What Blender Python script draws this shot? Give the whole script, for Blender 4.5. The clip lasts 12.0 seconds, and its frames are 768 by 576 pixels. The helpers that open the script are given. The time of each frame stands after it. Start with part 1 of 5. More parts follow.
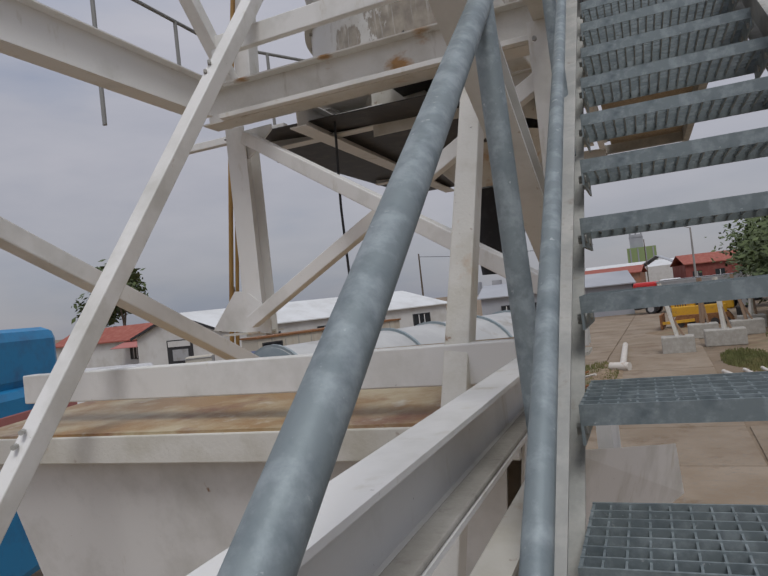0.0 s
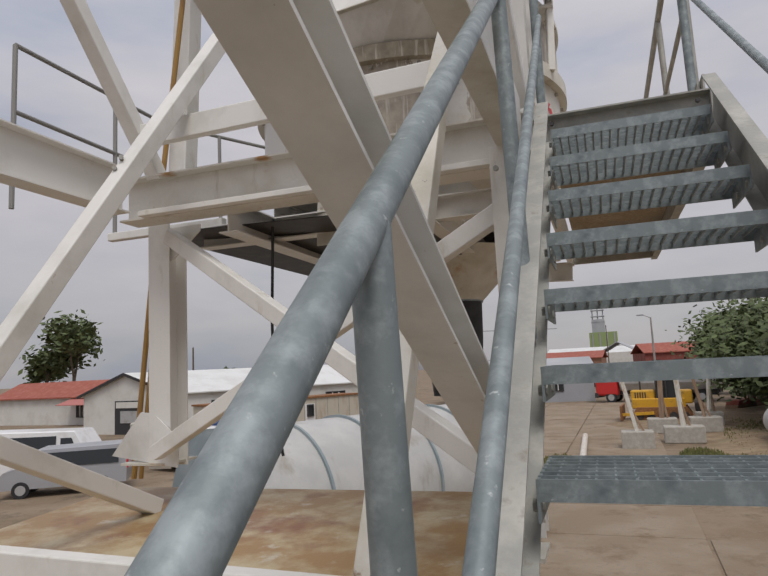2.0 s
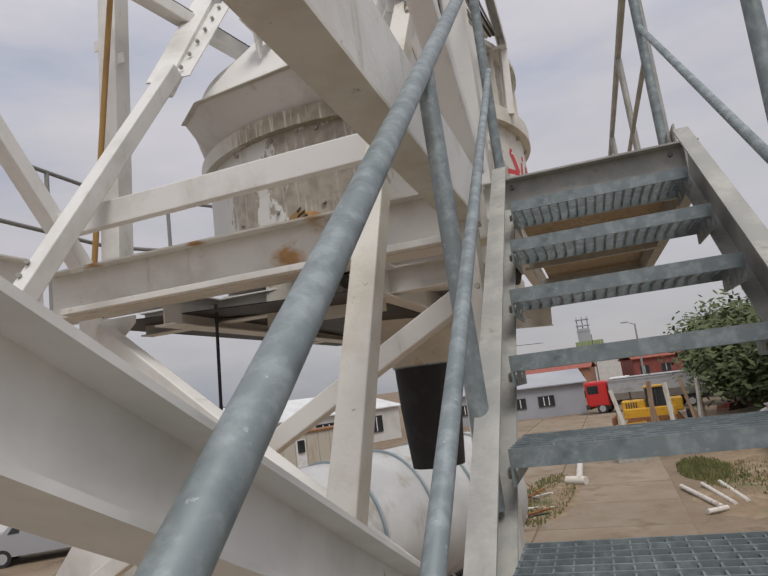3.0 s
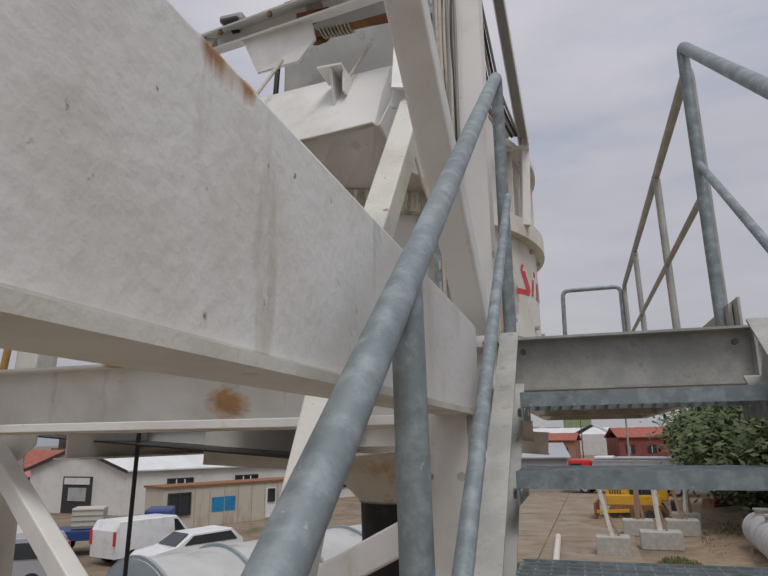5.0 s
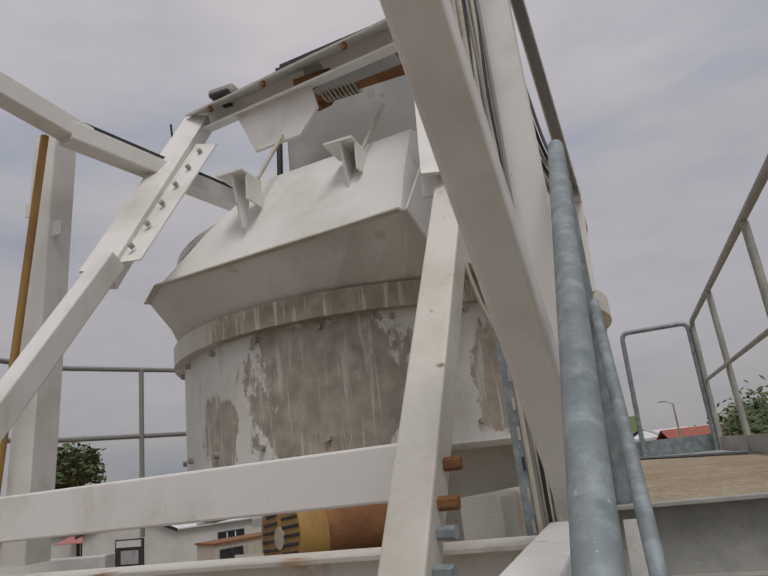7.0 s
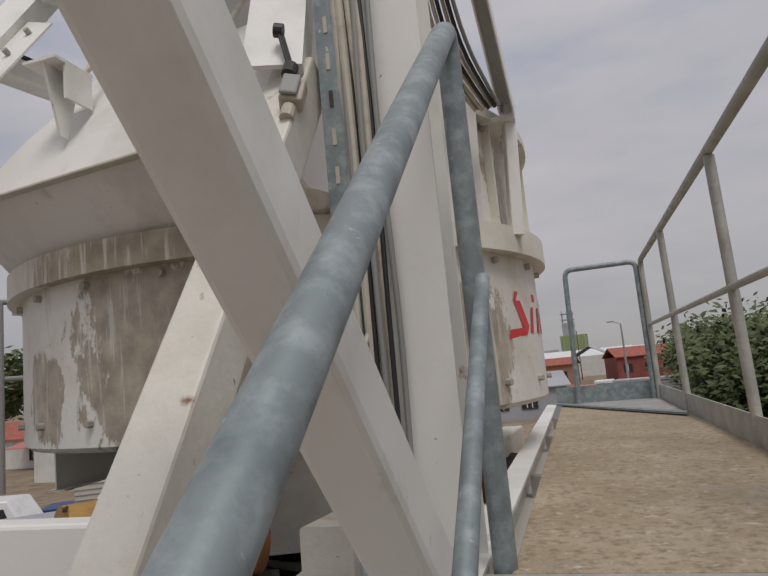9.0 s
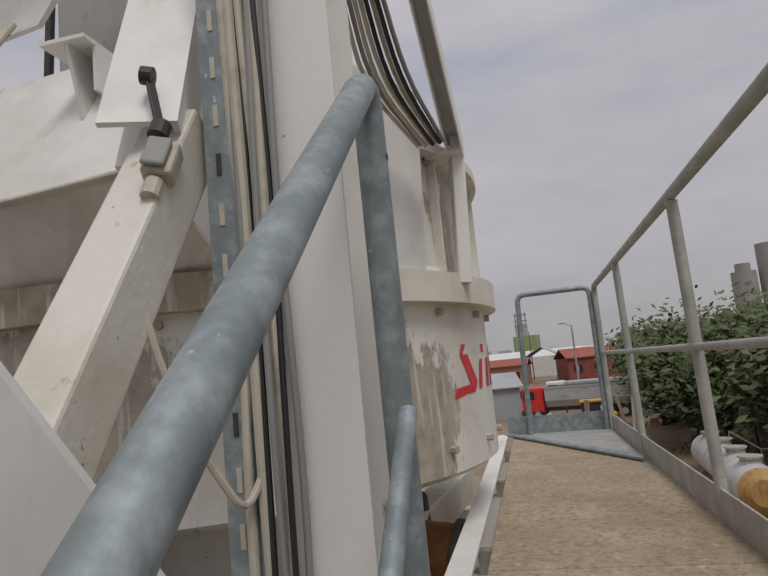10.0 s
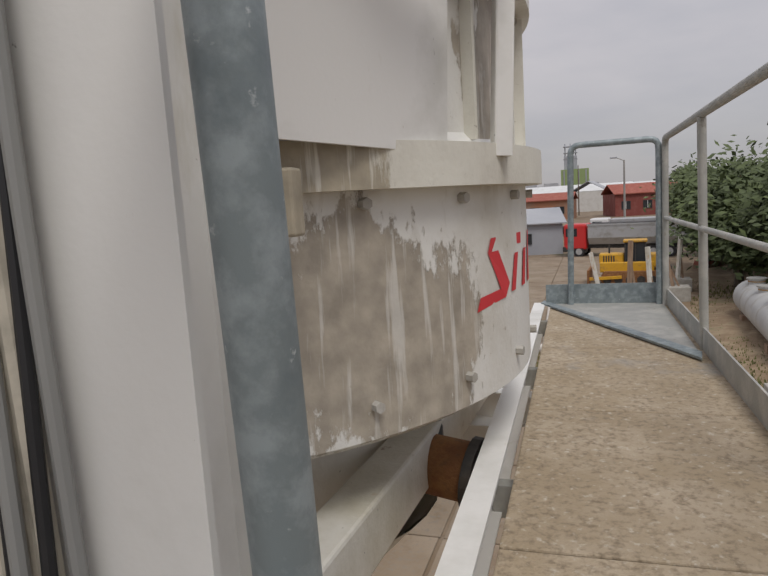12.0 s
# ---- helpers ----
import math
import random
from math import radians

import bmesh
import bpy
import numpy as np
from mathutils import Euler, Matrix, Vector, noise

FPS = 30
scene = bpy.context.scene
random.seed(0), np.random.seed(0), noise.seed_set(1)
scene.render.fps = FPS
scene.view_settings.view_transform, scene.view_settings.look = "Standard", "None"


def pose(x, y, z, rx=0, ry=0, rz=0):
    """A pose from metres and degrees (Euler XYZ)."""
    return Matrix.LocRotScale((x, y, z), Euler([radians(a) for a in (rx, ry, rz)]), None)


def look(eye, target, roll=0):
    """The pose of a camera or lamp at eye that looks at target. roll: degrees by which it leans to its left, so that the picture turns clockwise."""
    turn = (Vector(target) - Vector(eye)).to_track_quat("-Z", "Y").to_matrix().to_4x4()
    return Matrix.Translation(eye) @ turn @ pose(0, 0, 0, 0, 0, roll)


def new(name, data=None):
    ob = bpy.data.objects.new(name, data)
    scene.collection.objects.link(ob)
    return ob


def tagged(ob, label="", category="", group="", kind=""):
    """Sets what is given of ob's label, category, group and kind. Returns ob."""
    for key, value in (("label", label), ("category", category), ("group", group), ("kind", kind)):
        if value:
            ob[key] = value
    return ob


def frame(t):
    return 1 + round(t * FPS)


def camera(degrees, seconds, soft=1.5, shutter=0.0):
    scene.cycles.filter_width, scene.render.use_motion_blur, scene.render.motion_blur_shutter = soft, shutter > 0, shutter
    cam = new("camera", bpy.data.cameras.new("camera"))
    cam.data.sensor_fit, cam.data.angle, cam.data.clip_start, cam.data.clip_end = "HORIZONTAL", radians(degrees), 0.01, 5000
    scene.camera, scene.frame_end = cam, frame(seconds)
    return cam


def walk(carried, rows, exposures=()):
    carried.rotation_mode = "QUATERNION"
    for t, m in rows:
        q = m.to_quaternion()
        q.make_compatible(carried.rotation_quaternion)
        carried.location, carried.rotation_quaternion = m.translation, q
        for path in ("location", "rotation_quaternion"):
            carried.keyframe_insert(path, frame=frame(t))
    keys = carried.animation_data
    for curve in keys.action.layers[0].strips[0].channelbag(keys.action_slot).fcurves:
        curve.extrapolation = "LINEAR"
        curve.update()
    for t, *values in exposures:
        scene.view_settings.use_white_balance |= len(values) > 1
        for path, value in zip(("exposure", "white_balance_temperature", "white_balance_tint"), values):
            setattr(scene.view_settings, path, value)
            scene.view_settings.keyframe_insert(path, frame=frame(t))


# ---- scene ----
cam = camera(62.0, 12.0)
PATH = [
    (0, (0.143, -0.517, 4.375), (-0.611, 1.335, 4.420), -6.3),
    (0.5, (0.099, -0.376, 4.533), (-0.469, 1.531, 4.733), -5.1),
    (0.8, (0.110, -0.267, 4.604), (-0.517, 1.607, 4.914), -2.9),
    (1, (0.116, -0.200, 4.607), (-0.513, 1.676, 4.892), -2.8),
    (1.5, (0.141, -0.101, 4.756), (-0.566, 1.741, 5.083), -3.5),
    (2, (0.139, 0.042, 4.753), (-0.496, 1.922, 5.003), -2.8),
    (2.5, (0.172, 0.240, 4.931), (-0.280, 2.179, 5.126), -6.2),
    (2.8, (0.181, 0.351, 5.009), (-0.377, 2.247, 5.316), -7.7),
    (3, (0.199, 0.388, 5.090), (-0.379, 2.276, 5.409), -7.2),
    (3.2, (0.196, 0.436, 5.156), (-0.356, 2.325, 5.511), -7.5),
    (4.8, (0.144, 0.885, 5.565), (-0.447, 2.743, 6.010), -2.8),
    (5, (0.148, 0.955, 5.616), (-0.399, 2.823, 6.078), -0.8),
    (5.5, (0.135, 1.065, 5.719), (-0.423, 2.912, 6.246), -1.5),
    (6, (0.134, 1.142, 5.859), (-0.461, 2.958, 6.450), -4.2),
    (6.5, (0.039, 1.304, 6.013), (-0.685, 3.088, 6.553), -7.2),
    (6.7, (-0.014, 1.346, 6.049), (-0.676, 3.155, 6.587), -7.5),
    (8.3, (-0.021, 1.696, 6.278), (-0.575, 3.530, 6.850), -5.4),
    (8.5, (0.021, 1.803, 6.248), (-0.509, 3.660, 6.769), -5.6),
    (9, (0.114, 2.032, 6.318), (-0.432, 3.936, 6.588), -5.4),
    (9.3, (0.123, 2.097, 6.424), (-0.390, 4.006, 6.731), -5.0),
    (9.5, (0.115, 2.161, 6.421), (-0.410, 4.053, 6.801), -6.0),
    (10, (0.142, 2.298, 6.534), (-0.271, 4.238, 6.792), -5.6),
    (10.5, (0.163, 2.486, 6.597), (-0.381, 4.406, 6.723), -5.7),
    (11, (0.155, 2.599, 6.674), (-0.493, 4.486, 6.811), -7.8),
    (11.5, (0.140, 2.703, 6.759), (-0.382, 4.634, 6.720), -5.4),
    (12, (0.134, 2.870, 6.719), (-0.445, 4.766, 6.456), -3.6),
]
walk(cam, [(t, look(eye, target, roll)) for t, eye, target, roll in PATH],
     [(0.0, -0.18, 6100, 10), (1.0, -0.06, 6450, 10), (2.5, 0.13, 6450, 10), (3.0, 0.14, 6450, 10), (5.5, -0.12, 6250, 10), (6.5, -0.24, 6500, 10), (8.5, -0.24, 6500, 10), (9.0, -0.12, 6500, 10), (10.0, -0.13, 6500, 10), (12.0, 0.08, 6450, 10)])

# ---- world and light ----
GZ = 0.3
world = bpy.data.worlds.new("sky")
scene.world = world
world.use_nodes = True
wn, wl = world.node_tree.nodes, world.node_tree.links
wn.clear()
w_out, w_bg = wn.new("ShaderNodeOutputWorld"), wn.new("ShaderNodeBackground")
w_sky, w_co, w_map = wn.new("ShaderNodeTexSky"), wn.new("ShaderNodeTexCoord"), wn.new("ShaderNodeMapping")
w_n1, w_n2, w_r1, w_r2 = wn.new("ShaderNodeTexNoise"), wn.new("ShaderNodeTexNoise"), wn.new("ShaderNodeValToRGB"), wn.new("ShaderNodeValToRGB")
w_mix, w_mix2, w_sc = wn.new("ShaderNodeMix"), wn.new("ShaderNodeMix"), wn.new("ShaderNodeVectorMath")
w_sky.sky_type, w_sky.sun_disc = "NISHITA", False
w_sky.sun_elevation, w_sky.sun_rotation = radians(48), radians(205)
w_map.inputs["Scale"].default_value = (1.0, 1.0, 3.2)
w_n1.inputs["Scale"].default_value, w_n1.inputs["Detail"].default_value = 1.7, 7
w_n2.inputs["Scale"].default_value, w_n2.inputs["Detail"].default_value = 3.6, 6
for ramp, stops in ((w_r1, ((0.36, (0.42, 0.44, 0.515)), (0.50, (0.58, 0.555, 0.575)), (0.66, (0.68, 0.635, 0.64)))),
                    (w_r2, ((0.40, (0.0, 0.0, 0.0)), (0.72, (1.0, 1.0, 1.0))))):
    el = ramp.color_ramp.elements
    while len(el) < len(stops):
        el.new(0.5)
    for e, (p, c) in zip(el, stops):
        e.position, e.color = p, (*c, 1)
w_sc.operation, w_sc.inputs["Scale"].default_value = "SCALE", 0.10
w_mix.data_type, w_mix2.data_type = "RGBA", "RGBA"
wl.new(w_co.outputs["Generated"], w_map.inputs["Vector"])
wl.new(w_map.outputs["Vector"], w_n1.inputs["Vector"])
wl.new(w_map.outputs["Vector"], w_n2.inputs["Vector"])
wl.new(w_n1.outputs["Fac"], w_r1.inputs["Fac"])
wl.new(w_n2.outputs["Fac"], w_r2.inputs["Fac"])
wl.new(w_sky.outputs["Color"], w_sc.inputs[0])
w_mix.inputs["Factor"].default_value = 0.86
wl.new(w_sc.outputs["Vector"], w_mix.inputs["A"])
wl.new(w_r1.outputs["Color"], w_mix.inputs["B"])
w_mix2.blend_type = "MULTIPLY"
w_mul = wn.new("ShaderNodeMath")
w_mul.operation = "MULTIPLY"
w_mul.inputs[1].default_value = 0.30
wl.new(w_r2.outputs["Color"], w_mul.inputs[0])
wl.new(w_mul.outputs["Value"], w_mix2.inputs["Factor"])
wl.new(w_mix.outputs["Result"], w_mix2.inputs["A"])
w_mix2.inputs["B"].default_value = (0.62, 0.66, 0.74, 1)
w_sep, w_grad, w_dim = wn.new("ShaderNodeSeparateXYZ"), wn.new("ShaderNodeMapRange"), wn.new("ShaderNodeVectorMath")
w_grad.inputs["From Min"].default_value, w_grad.inputs["From Max"].default_value = 0.0, 0.55
w_grad.inputs["To Min"].default_value, w_grad.inputs["To Max"].default_value = 0.74, 1.16
w_dim.operation = "SCALE"
wl.new(w_co.outputs["Generated"], w_sep.inputs["Vector"])
wl.new(w_sep.outputs["Z"], w_grad.inputs["Value"])
wl.new(w_mix2.outputs["Result"], w_dim.inputs[0])
wl.new(w_grad.outputs["Result"], w_dim.inputs["Scale"])
wl.new(w_dim.outputs["Vector"], w_bg.inputs["Color"])
wl.new(w_bg.outputs["Background"], w_out.inputs["Surface"])
w_bg.inputs["Strength"].default_value = 0.95
sun = new("sun", bpy.data.lights.new("sun", "SUN"))
sun.data.energy, sun.data.angle, sun.data.color = 1.65, radians(25), (1.0, 0.96, 0.9)
sun.matrix_world = look((2.5, -4.0, 8.0), (0, 0, 0))


# ---- materials ----
def material(name, base, rough=0.6, metal=0.0, vary=(), bump=0.0, bump_scale=60.0, spread=0.0, coords="Object"):
    """base colour, then layers (colour, noise scale, low, high, stretch) laid over it; bump from a fine noise; spread: brightness by object."""
    m = bpy.data.materials.new(name)
    m.use_nodes = True
    n, l = m.node_tree.nodes, m.node_tree.links
    b = n["Principled BSDF"]
    co = n.new("ShaderNodeTexCoord")
    out = None
    for colour, scale, low, high, stretch in vary:
        mp, tex, ramp, mix = n.new("ShaderNodeMapping"), n.new("ShaderNodeTexNoise"), n.new("ShaderNodeMapRange"), n.new("ShaderNodeMix")
        mp.inputs["Scale"].default_value = stretch
        tex.inputs["Scale"].default_value, tex.inputs["Detail"].default_value, tex.inputs["Roughness"].default_value = scale, 6, 0.62
        ramp.inputs["From Min"].default_value, ramp.inputs["From Max"].default_value = low, high
        mix.data_type = "RGBA"
        l.new(co.outputs[coords], mp.inputs["Vector"])
        l.new(mp.outputs["Vector"], tex.inputs["Vector"])
        l.new(tex.outputs["Fac"], ramp.inputs["Value"])
        l.new(ramp.outputs["Result"], mix.inputs["Factor"])
        if out is None:
            mix.inputs["A"].default_value = (*base, 1)
        else:
            l.new(out, mix.inputs["A"])
        mix.inputs["B"].default_value = (*colour, 1)
        out = mix.outputs["Result"]
    if spread:
        info, rng, mul = n.new("ShaderNodeObjectInfo"), n.new("ShaderNodeMapRange"), n.new("ShaderNodeMix")
        rng.inputs["To Min"].default_value, rng.inputs["To Max"].default_value = 1 - spread, 1 + spread
        mul.data_type, mul.blend_type = "RGBA", "MULTIPLY"
        mul.inputs["Factor"].default_value = 1
        l.new(info.outputs["Random"], rng.inputs["Value"])
        if out is None:
            mul.inputs["A"].default_value = (*base, 1)
        else:
            l.new(out, mul.inputs["A"])
        l.new(rng.outputs["Result"], mul.inputs["B"])
        out = mul.outputs["Result"]
    if out is None:
        b.inputs["Base Color"].default_value = (*base, 1)
    else:
        l.new(out, b.inputs["Base Color"])
    b.inputs["Roughness"].default_value, b.inputs["Metallic"].default_value = rough, metal
    if bump:
        tex, bm_ = n.new("ShaderNodeTexNoise"), n.new("ShaderNodeBump")
        tex.inputs["Scale"].default_value, tex.inputs["Detail"].default_value = bump_scale, 5
        bm_.inputs["Strength"].default_value, bm_.inputs["Distance"].default_value = bump, 0.01
        l.new(co.outputs[coords], tex.inputs["Vector"])
        l.new(tex.outputs["Fac"], bm_.inputs["Height"])
        l.new(bm_.outputs["Normal"], b.inputs["Normal"])
    return m


ONE = (1, 1, 1)
M_WHITE = material("white_paint", (0.76, 0.75, 0.72), 0.5, 0, (
    ((0.52, 0.51, 0.46), 2.2, 0.50, 0.78, ONE), ((0.50, 0.46, 0.36), 7.0, 0.62, 0.80, (1, 1, 0.35)),
    ((0.30, 0.17, 0.07), 16.0, 0.70, 0.78, (1, 1, 0.5)), ((0.20, 0.18, 0.15), 55.0, 0.71, 0.76, ONE)), 0.035, 90)
M_STAINED = material("stained_white_paint", (0.66, 0.64, 0.58), 0.55, 0, (
    ((0.48, 0.45, 0.36), 2.6, 0.46, 0.70, ONE), ((0.42, 0.22, 0.07), 3.6, 0.60, 0.74, (1, 1, 0.6)),
    ((0.22, 0.12, 0.06), 14.0, 0.66, 0.76, ONE), ((0.15, 0.14, 0.12), 50.0, 0.68, 0.74, ONE)), 0.15, 80)
M_GALV = material("galvanized_steel", (0.235, 0.275, 0.285), 0.55, 0.35, (
    ((0.33, 0.375, 0.39), 26.0, 0.46, 0.62, ONE), ((0.165, 0.20, 0.215), 14.0, 0.52, 0.72, ONE), ((0.55, 0.58, 0.59), 60.0, 0.66, 0.74, ONE)), 0.06, 120)
M_GALV_OLD = material("weathered_galvanized_steel", (0.36, 0.36, 0.335), 0.65, 0.25, (
    ((0.50, 0.49, 0.45), 9.0, 0.45, 0.68, ONE), ((0.24, 0.22, 0.18), 18.0, 0.58, 0.76, ONE)), 0.15, 90)
M_RUST = material("rust", (0.20, 0.085, 0.035), 0.85, 0, (((0.34, 0.17, 0.06), 9.0, 0.42, 0.66, ONE), ((0.09, 0.045, 0.03), 18.0, 0.5, 0.75, ONE)), 0.4, 120)
M_DECK = material("rusty_wet_deck", (0.34, 0.21, 0.09), 0.45, 0, (
    ((0.50, 0.42, 0.27), 3.0, 0.44, 0.62, ONE), ((0.20, 0.075, 0.04), 2.2, 0.55, 0.70, ONE), ((0.60, 0.58, 0.5), 5.0, 0.60, 0.74, ONE)), 0.2, 60)
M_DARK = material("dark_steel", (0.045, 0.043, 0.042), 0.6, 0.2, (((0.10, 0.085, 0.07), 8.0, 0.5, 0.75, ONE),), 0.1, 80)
M_RUBBER = material("black_rubber", (0.018, 0.018, 0.02), 0.65, 0, (((0.05, 0.05, 0.05), 6.0, 0.5, 0.8, ONE),), 0.1, 70)
M_CONC = material("precast_concrete", (0.36, 0.285, 0.19), 0.9, 0, (
    ((0.45, 0.37, 0.27), 4.0, 0.42, 0.66, ONE), ((0.23, 0.18, 0.12), 48.0, 0.48, 0.68, ONE), ((0.56, 0.50, 0.41), 36.0, 0.58, 0.72, ONE), ((0.27, 0.26, 0.24), 1.6, 0.58, 0.70, ONE)), 0.6, 90, 0.05)
M_CEMENT = material("grey_cement", (0.36, 0.34, 0.30), 0.9, 0, (((0.46, 0.44, 0.40), 5.0, 0.45, 0.7, ONE), ((0.27, 0.25, 0.22), 25.0, 0.55, 0.75, ONE)), 0.35, 60)
M_GROUND = material("yard_ground", (0.20, 0.145, 0.092), 0.95, 0, (
    ((0.26, 0.20, 0.14), 0.35, 0.42, 0.62, ONE), ((0.115, 0.085, 0.055), 0.9, 0.52, 0.68, ONE), ((0.07, 0.085, 0.035), 0.22, 0.60, 0.72, ONE), ((0.23, 0.18, 0.13), 12.0, 0.5, 0.7, ONE)), 0.5, 6)


def patched(name, base, under, spots, streak, soft=0.03, scratch=0.0):
    """Paint that has come off in patches round the given spots (centre, reach), showing what lies under it, with streaks."""
    m = material(name, base, 0.55, 0, (((0.55, 0.52, 0.45), 2.5, 0.5, 0.75, ONE), ((0.42, 0.38, 0.30), 9.0, 0.60, 0.78, (1, 1, 0.25)), ((0.25, 0.2, 0.14), 40.0, 0.68, 0.74, ONE)), 0.18, 60)
    n, l = m.node_tree.nodes, m.node_tree.links
    b = n["Principled BSDF"]
    src = b.inputs["Base Color"].links[0].from_socket
    co = n.new("ShaderNodeTexCoord")
    near = None
    for centre, reach in spots:
        d, r = n.new("ShaderNodeVectorMath"), n.new("ShaderNodeMapRange")
        d.operation = "DISTANCE"
        d.inputs[1].default_value = centre
        l.new(co.outputs["Object"], d.inputs[0])
        r.inputs["From Min"].default_value, r.inputs["From Max"].default_value = reach, 0.0
        l.new(d.outputs["Value"], r.inputs["Value"])
        if near is None:
            near = r.outputs["Result"]
        else:
            mx = n.new("ShaderNodeMath")
            mx.operation = "MAXIMUM"
            l.new(near, mx.inputs[0])
            l.new(r.outputs["Result"], mx.inputs[1])
            near = mx.outputs["Value"]
    mp, t1, add, cut, mix = n.new("ShaderNodeMapping"), n.new("ShaderNodeTexNoise"), n.new("ShaderNodeMath"), n.new("ShaderNodeMapRange"), n.new("ShaderNodeMix")
    mp.inputs["Scale"].default_value = streak
    t1.inputs["Scale"].default_value, t1.inputs["Detail"].default_value, t1.inputs["Roughness"].default_value = 7.0, 8, 0.7
    l.new(co.outputs["Object"], mp.inputs["Vector"])
    l.new(mp.outputs["Vector"], t1.inputs["Vector"])
    add.operation = "MULTIPLY_ADD"
    add.inputs[1].default_value = 0.75
    l.new(near, add.inputs[0])
    l.new(t1.outputs["Fac"], add.inputs[2])
    cut.inputs["From Min"].default_value, cut.inputs["From Max"].default_value = 0.77, 0.77 + soft
    l.new(add.outputs["Value"], cut.inputs["Value"])
    mix.data_type = "RGBA"
    bare = cut.outputs["Result"]
    if scratch:
        for stretch, size, low in (((1, 1, 0.07), 34.0, 0.565), ((0.5, 0.5, 0.35), 22.0, 0.66)):
            sm, sn, sr_, ml = n.new("ShaderNodeMapping"), n.new("ShaderNodeTexNoise"), n.new("ShaderNodeMapRange"), n.new("ShaderNodeMath")
            sm.inputs["Scale"].default_value = stretch
            sn.inputs["Scale"].default_value, sn.inputs["Detail"].default_value, sn.inputs["Roughness"].default_value = size, 4, 0.6
            sr_.inputs["From Min"].default_value, sr_.inputs["From Max"].default_value = low, low + 0.09
            sr_.inputs["To Min"].default_value, sr_.inputs["To Max"].default_value = 1.0, 1.0 - scratch
            ml.operation = "MULTIPLY"
            l.new(co.outputs["Object"], sm.inputs["Vector"])
            l.new(sm.outputs["Vector"], sn.inputs["Vector"])
            l.new(sn.outputs["Fac"], sr_.inputs["Value"])
            l.new(bare, ml.inputs[0])
            l.new(sr_.outputs["Result"], ml.inputs[1])
            bare = ml.outputs["Value"]
    l.new(bare, mix.inputs["Factor"])
    l.new(src, mix.inputs["A"])
    t2, r2 = n.new("ShaderNodeTexNoise"), n.new("ShaderNodeValToRGB")
    t2.inputs["Scale"].default_value, t2.inputs["Detail"].default_value = 14.0, 7
    l.new(co.outputs["Object"], t2.inputs["Vector"])
    l.new(t2.outputs["Fac"], r2.inputs["Fac"])
    r2.color_ramp.elements[0].position, r2.color_ramp.elements[0].color = 0.35, (under[0] * 0.75, under[1] * 0.75, under[2] * 0.75, 1)
    r2.color_ramp.elements[1].position, r2.color_ramp.elements[1].color = 0.7, (under[0] * 1.15, under[1] * 1.15, under[2] * 1.15, 1)
    l.new(r2.outputs["Color"], mix.inputs["B"])
    l.new(mix.outputs["Result"], b.inputs["Base Color"])
    bump = n.new("ShaderNodeBump")
    bump.inputs["Strength"].default_value, bump.inputs["Distance"].default_value = 0.5, -0.004
    l.new(cut.outputs["Result"], bump.inputs["Height"])
    old = b.inputs["Normal"].links[0].from_socket
    l.new(old, bump.inputs["Normal"])
    l.new(bump.outputs["Normal"], b.inputs["Normal"])
    return m


M_DRUM = patched("peeling_white_paint", (0.72, 0.71, 0.67), (0.40, 0.355, 0.29), (((-1.15, 3.82, 6.46), 0.62), ((-0.36, 4.20, 6.44), 0.42), ((-0.24, 4.36, 6.36), 0.42), ((-1.75, 3.95, 6.35), 0.25), ((-0.06, 4.80, 7.05), 0.40)), (1.6, 1.6, 0.8), 0.05, 0.5)
M_BAND = patched("flaking_white_paint", (0.70, 0.68, 0.60), (0.42, 0.37, 0.28), (((-1.2, 3.8, 6.80), 0.85), ((-0.4, 4.1, 6.80), 0.35)), (1.6, 1.6, 0.5), 0.08, 0.85)
M_SIDE = patched("white_paint_rusting", (0.74, 0.73, 0.70), (0.40, 0.20, 0.07), (((-0.13, 1.39, 5.95), 0.045), ((-0.13, 1.45, 5.95), 0.035)), (3.0, 3.0, 0.5), 0.35)
M_GIRD = patched("white_girder_rusting", (0.72, 0.70, 0.65), (0.46, 0.25, 0.09), (((-0.88, 2.96, 5.86), 0.12), ((-1.05, 3.0, 5.74), 0.14), ((-1.5, 2.96, 5.88), 0.10), ((-2.1, 2.96, 5.88), 0.11)), (1.0, 2.0, 2.2), 0.28)
M_RED = material("red_paint", (0.62, 0.035, 0.045), 0.5, 0, (((0.7, 0.5, 0.45), 30.0, 0.68, 0.74, ONE),))
M_CREAM = material("cable_cream", (0.50, 0.46, 0.38), 0.6, 0, (((0.36, 0.33, 0.27), 20, 0.5, 0.7, ONE),))
M_GREYC = material("cable_grey", (0.26, 0.26, 0.25), 0.55)
M_BLACK = material("cable_black", (0.02, 0.02, 0.022), 0.5)
M_OCHRE = material("ochre_paint", (0.40, 0.24, 0.07), 0.6, 0, (((0.25, 0.12, 0.05), 9, 0.5, 0.7, (1, 1, 0.3)),))
M_GREY = material("grey_paint", (0.36, 0.36, 0.35), 0.55, 0, (((0.46, 0.45, 0.43), 3, 0.45, 0.7, ONE), ((0.22, 0.2, 0.17), 9, 0.6, 0.75, ONE)), 0.08, 40)

# ---- mesh helpers ----
BASE = {}


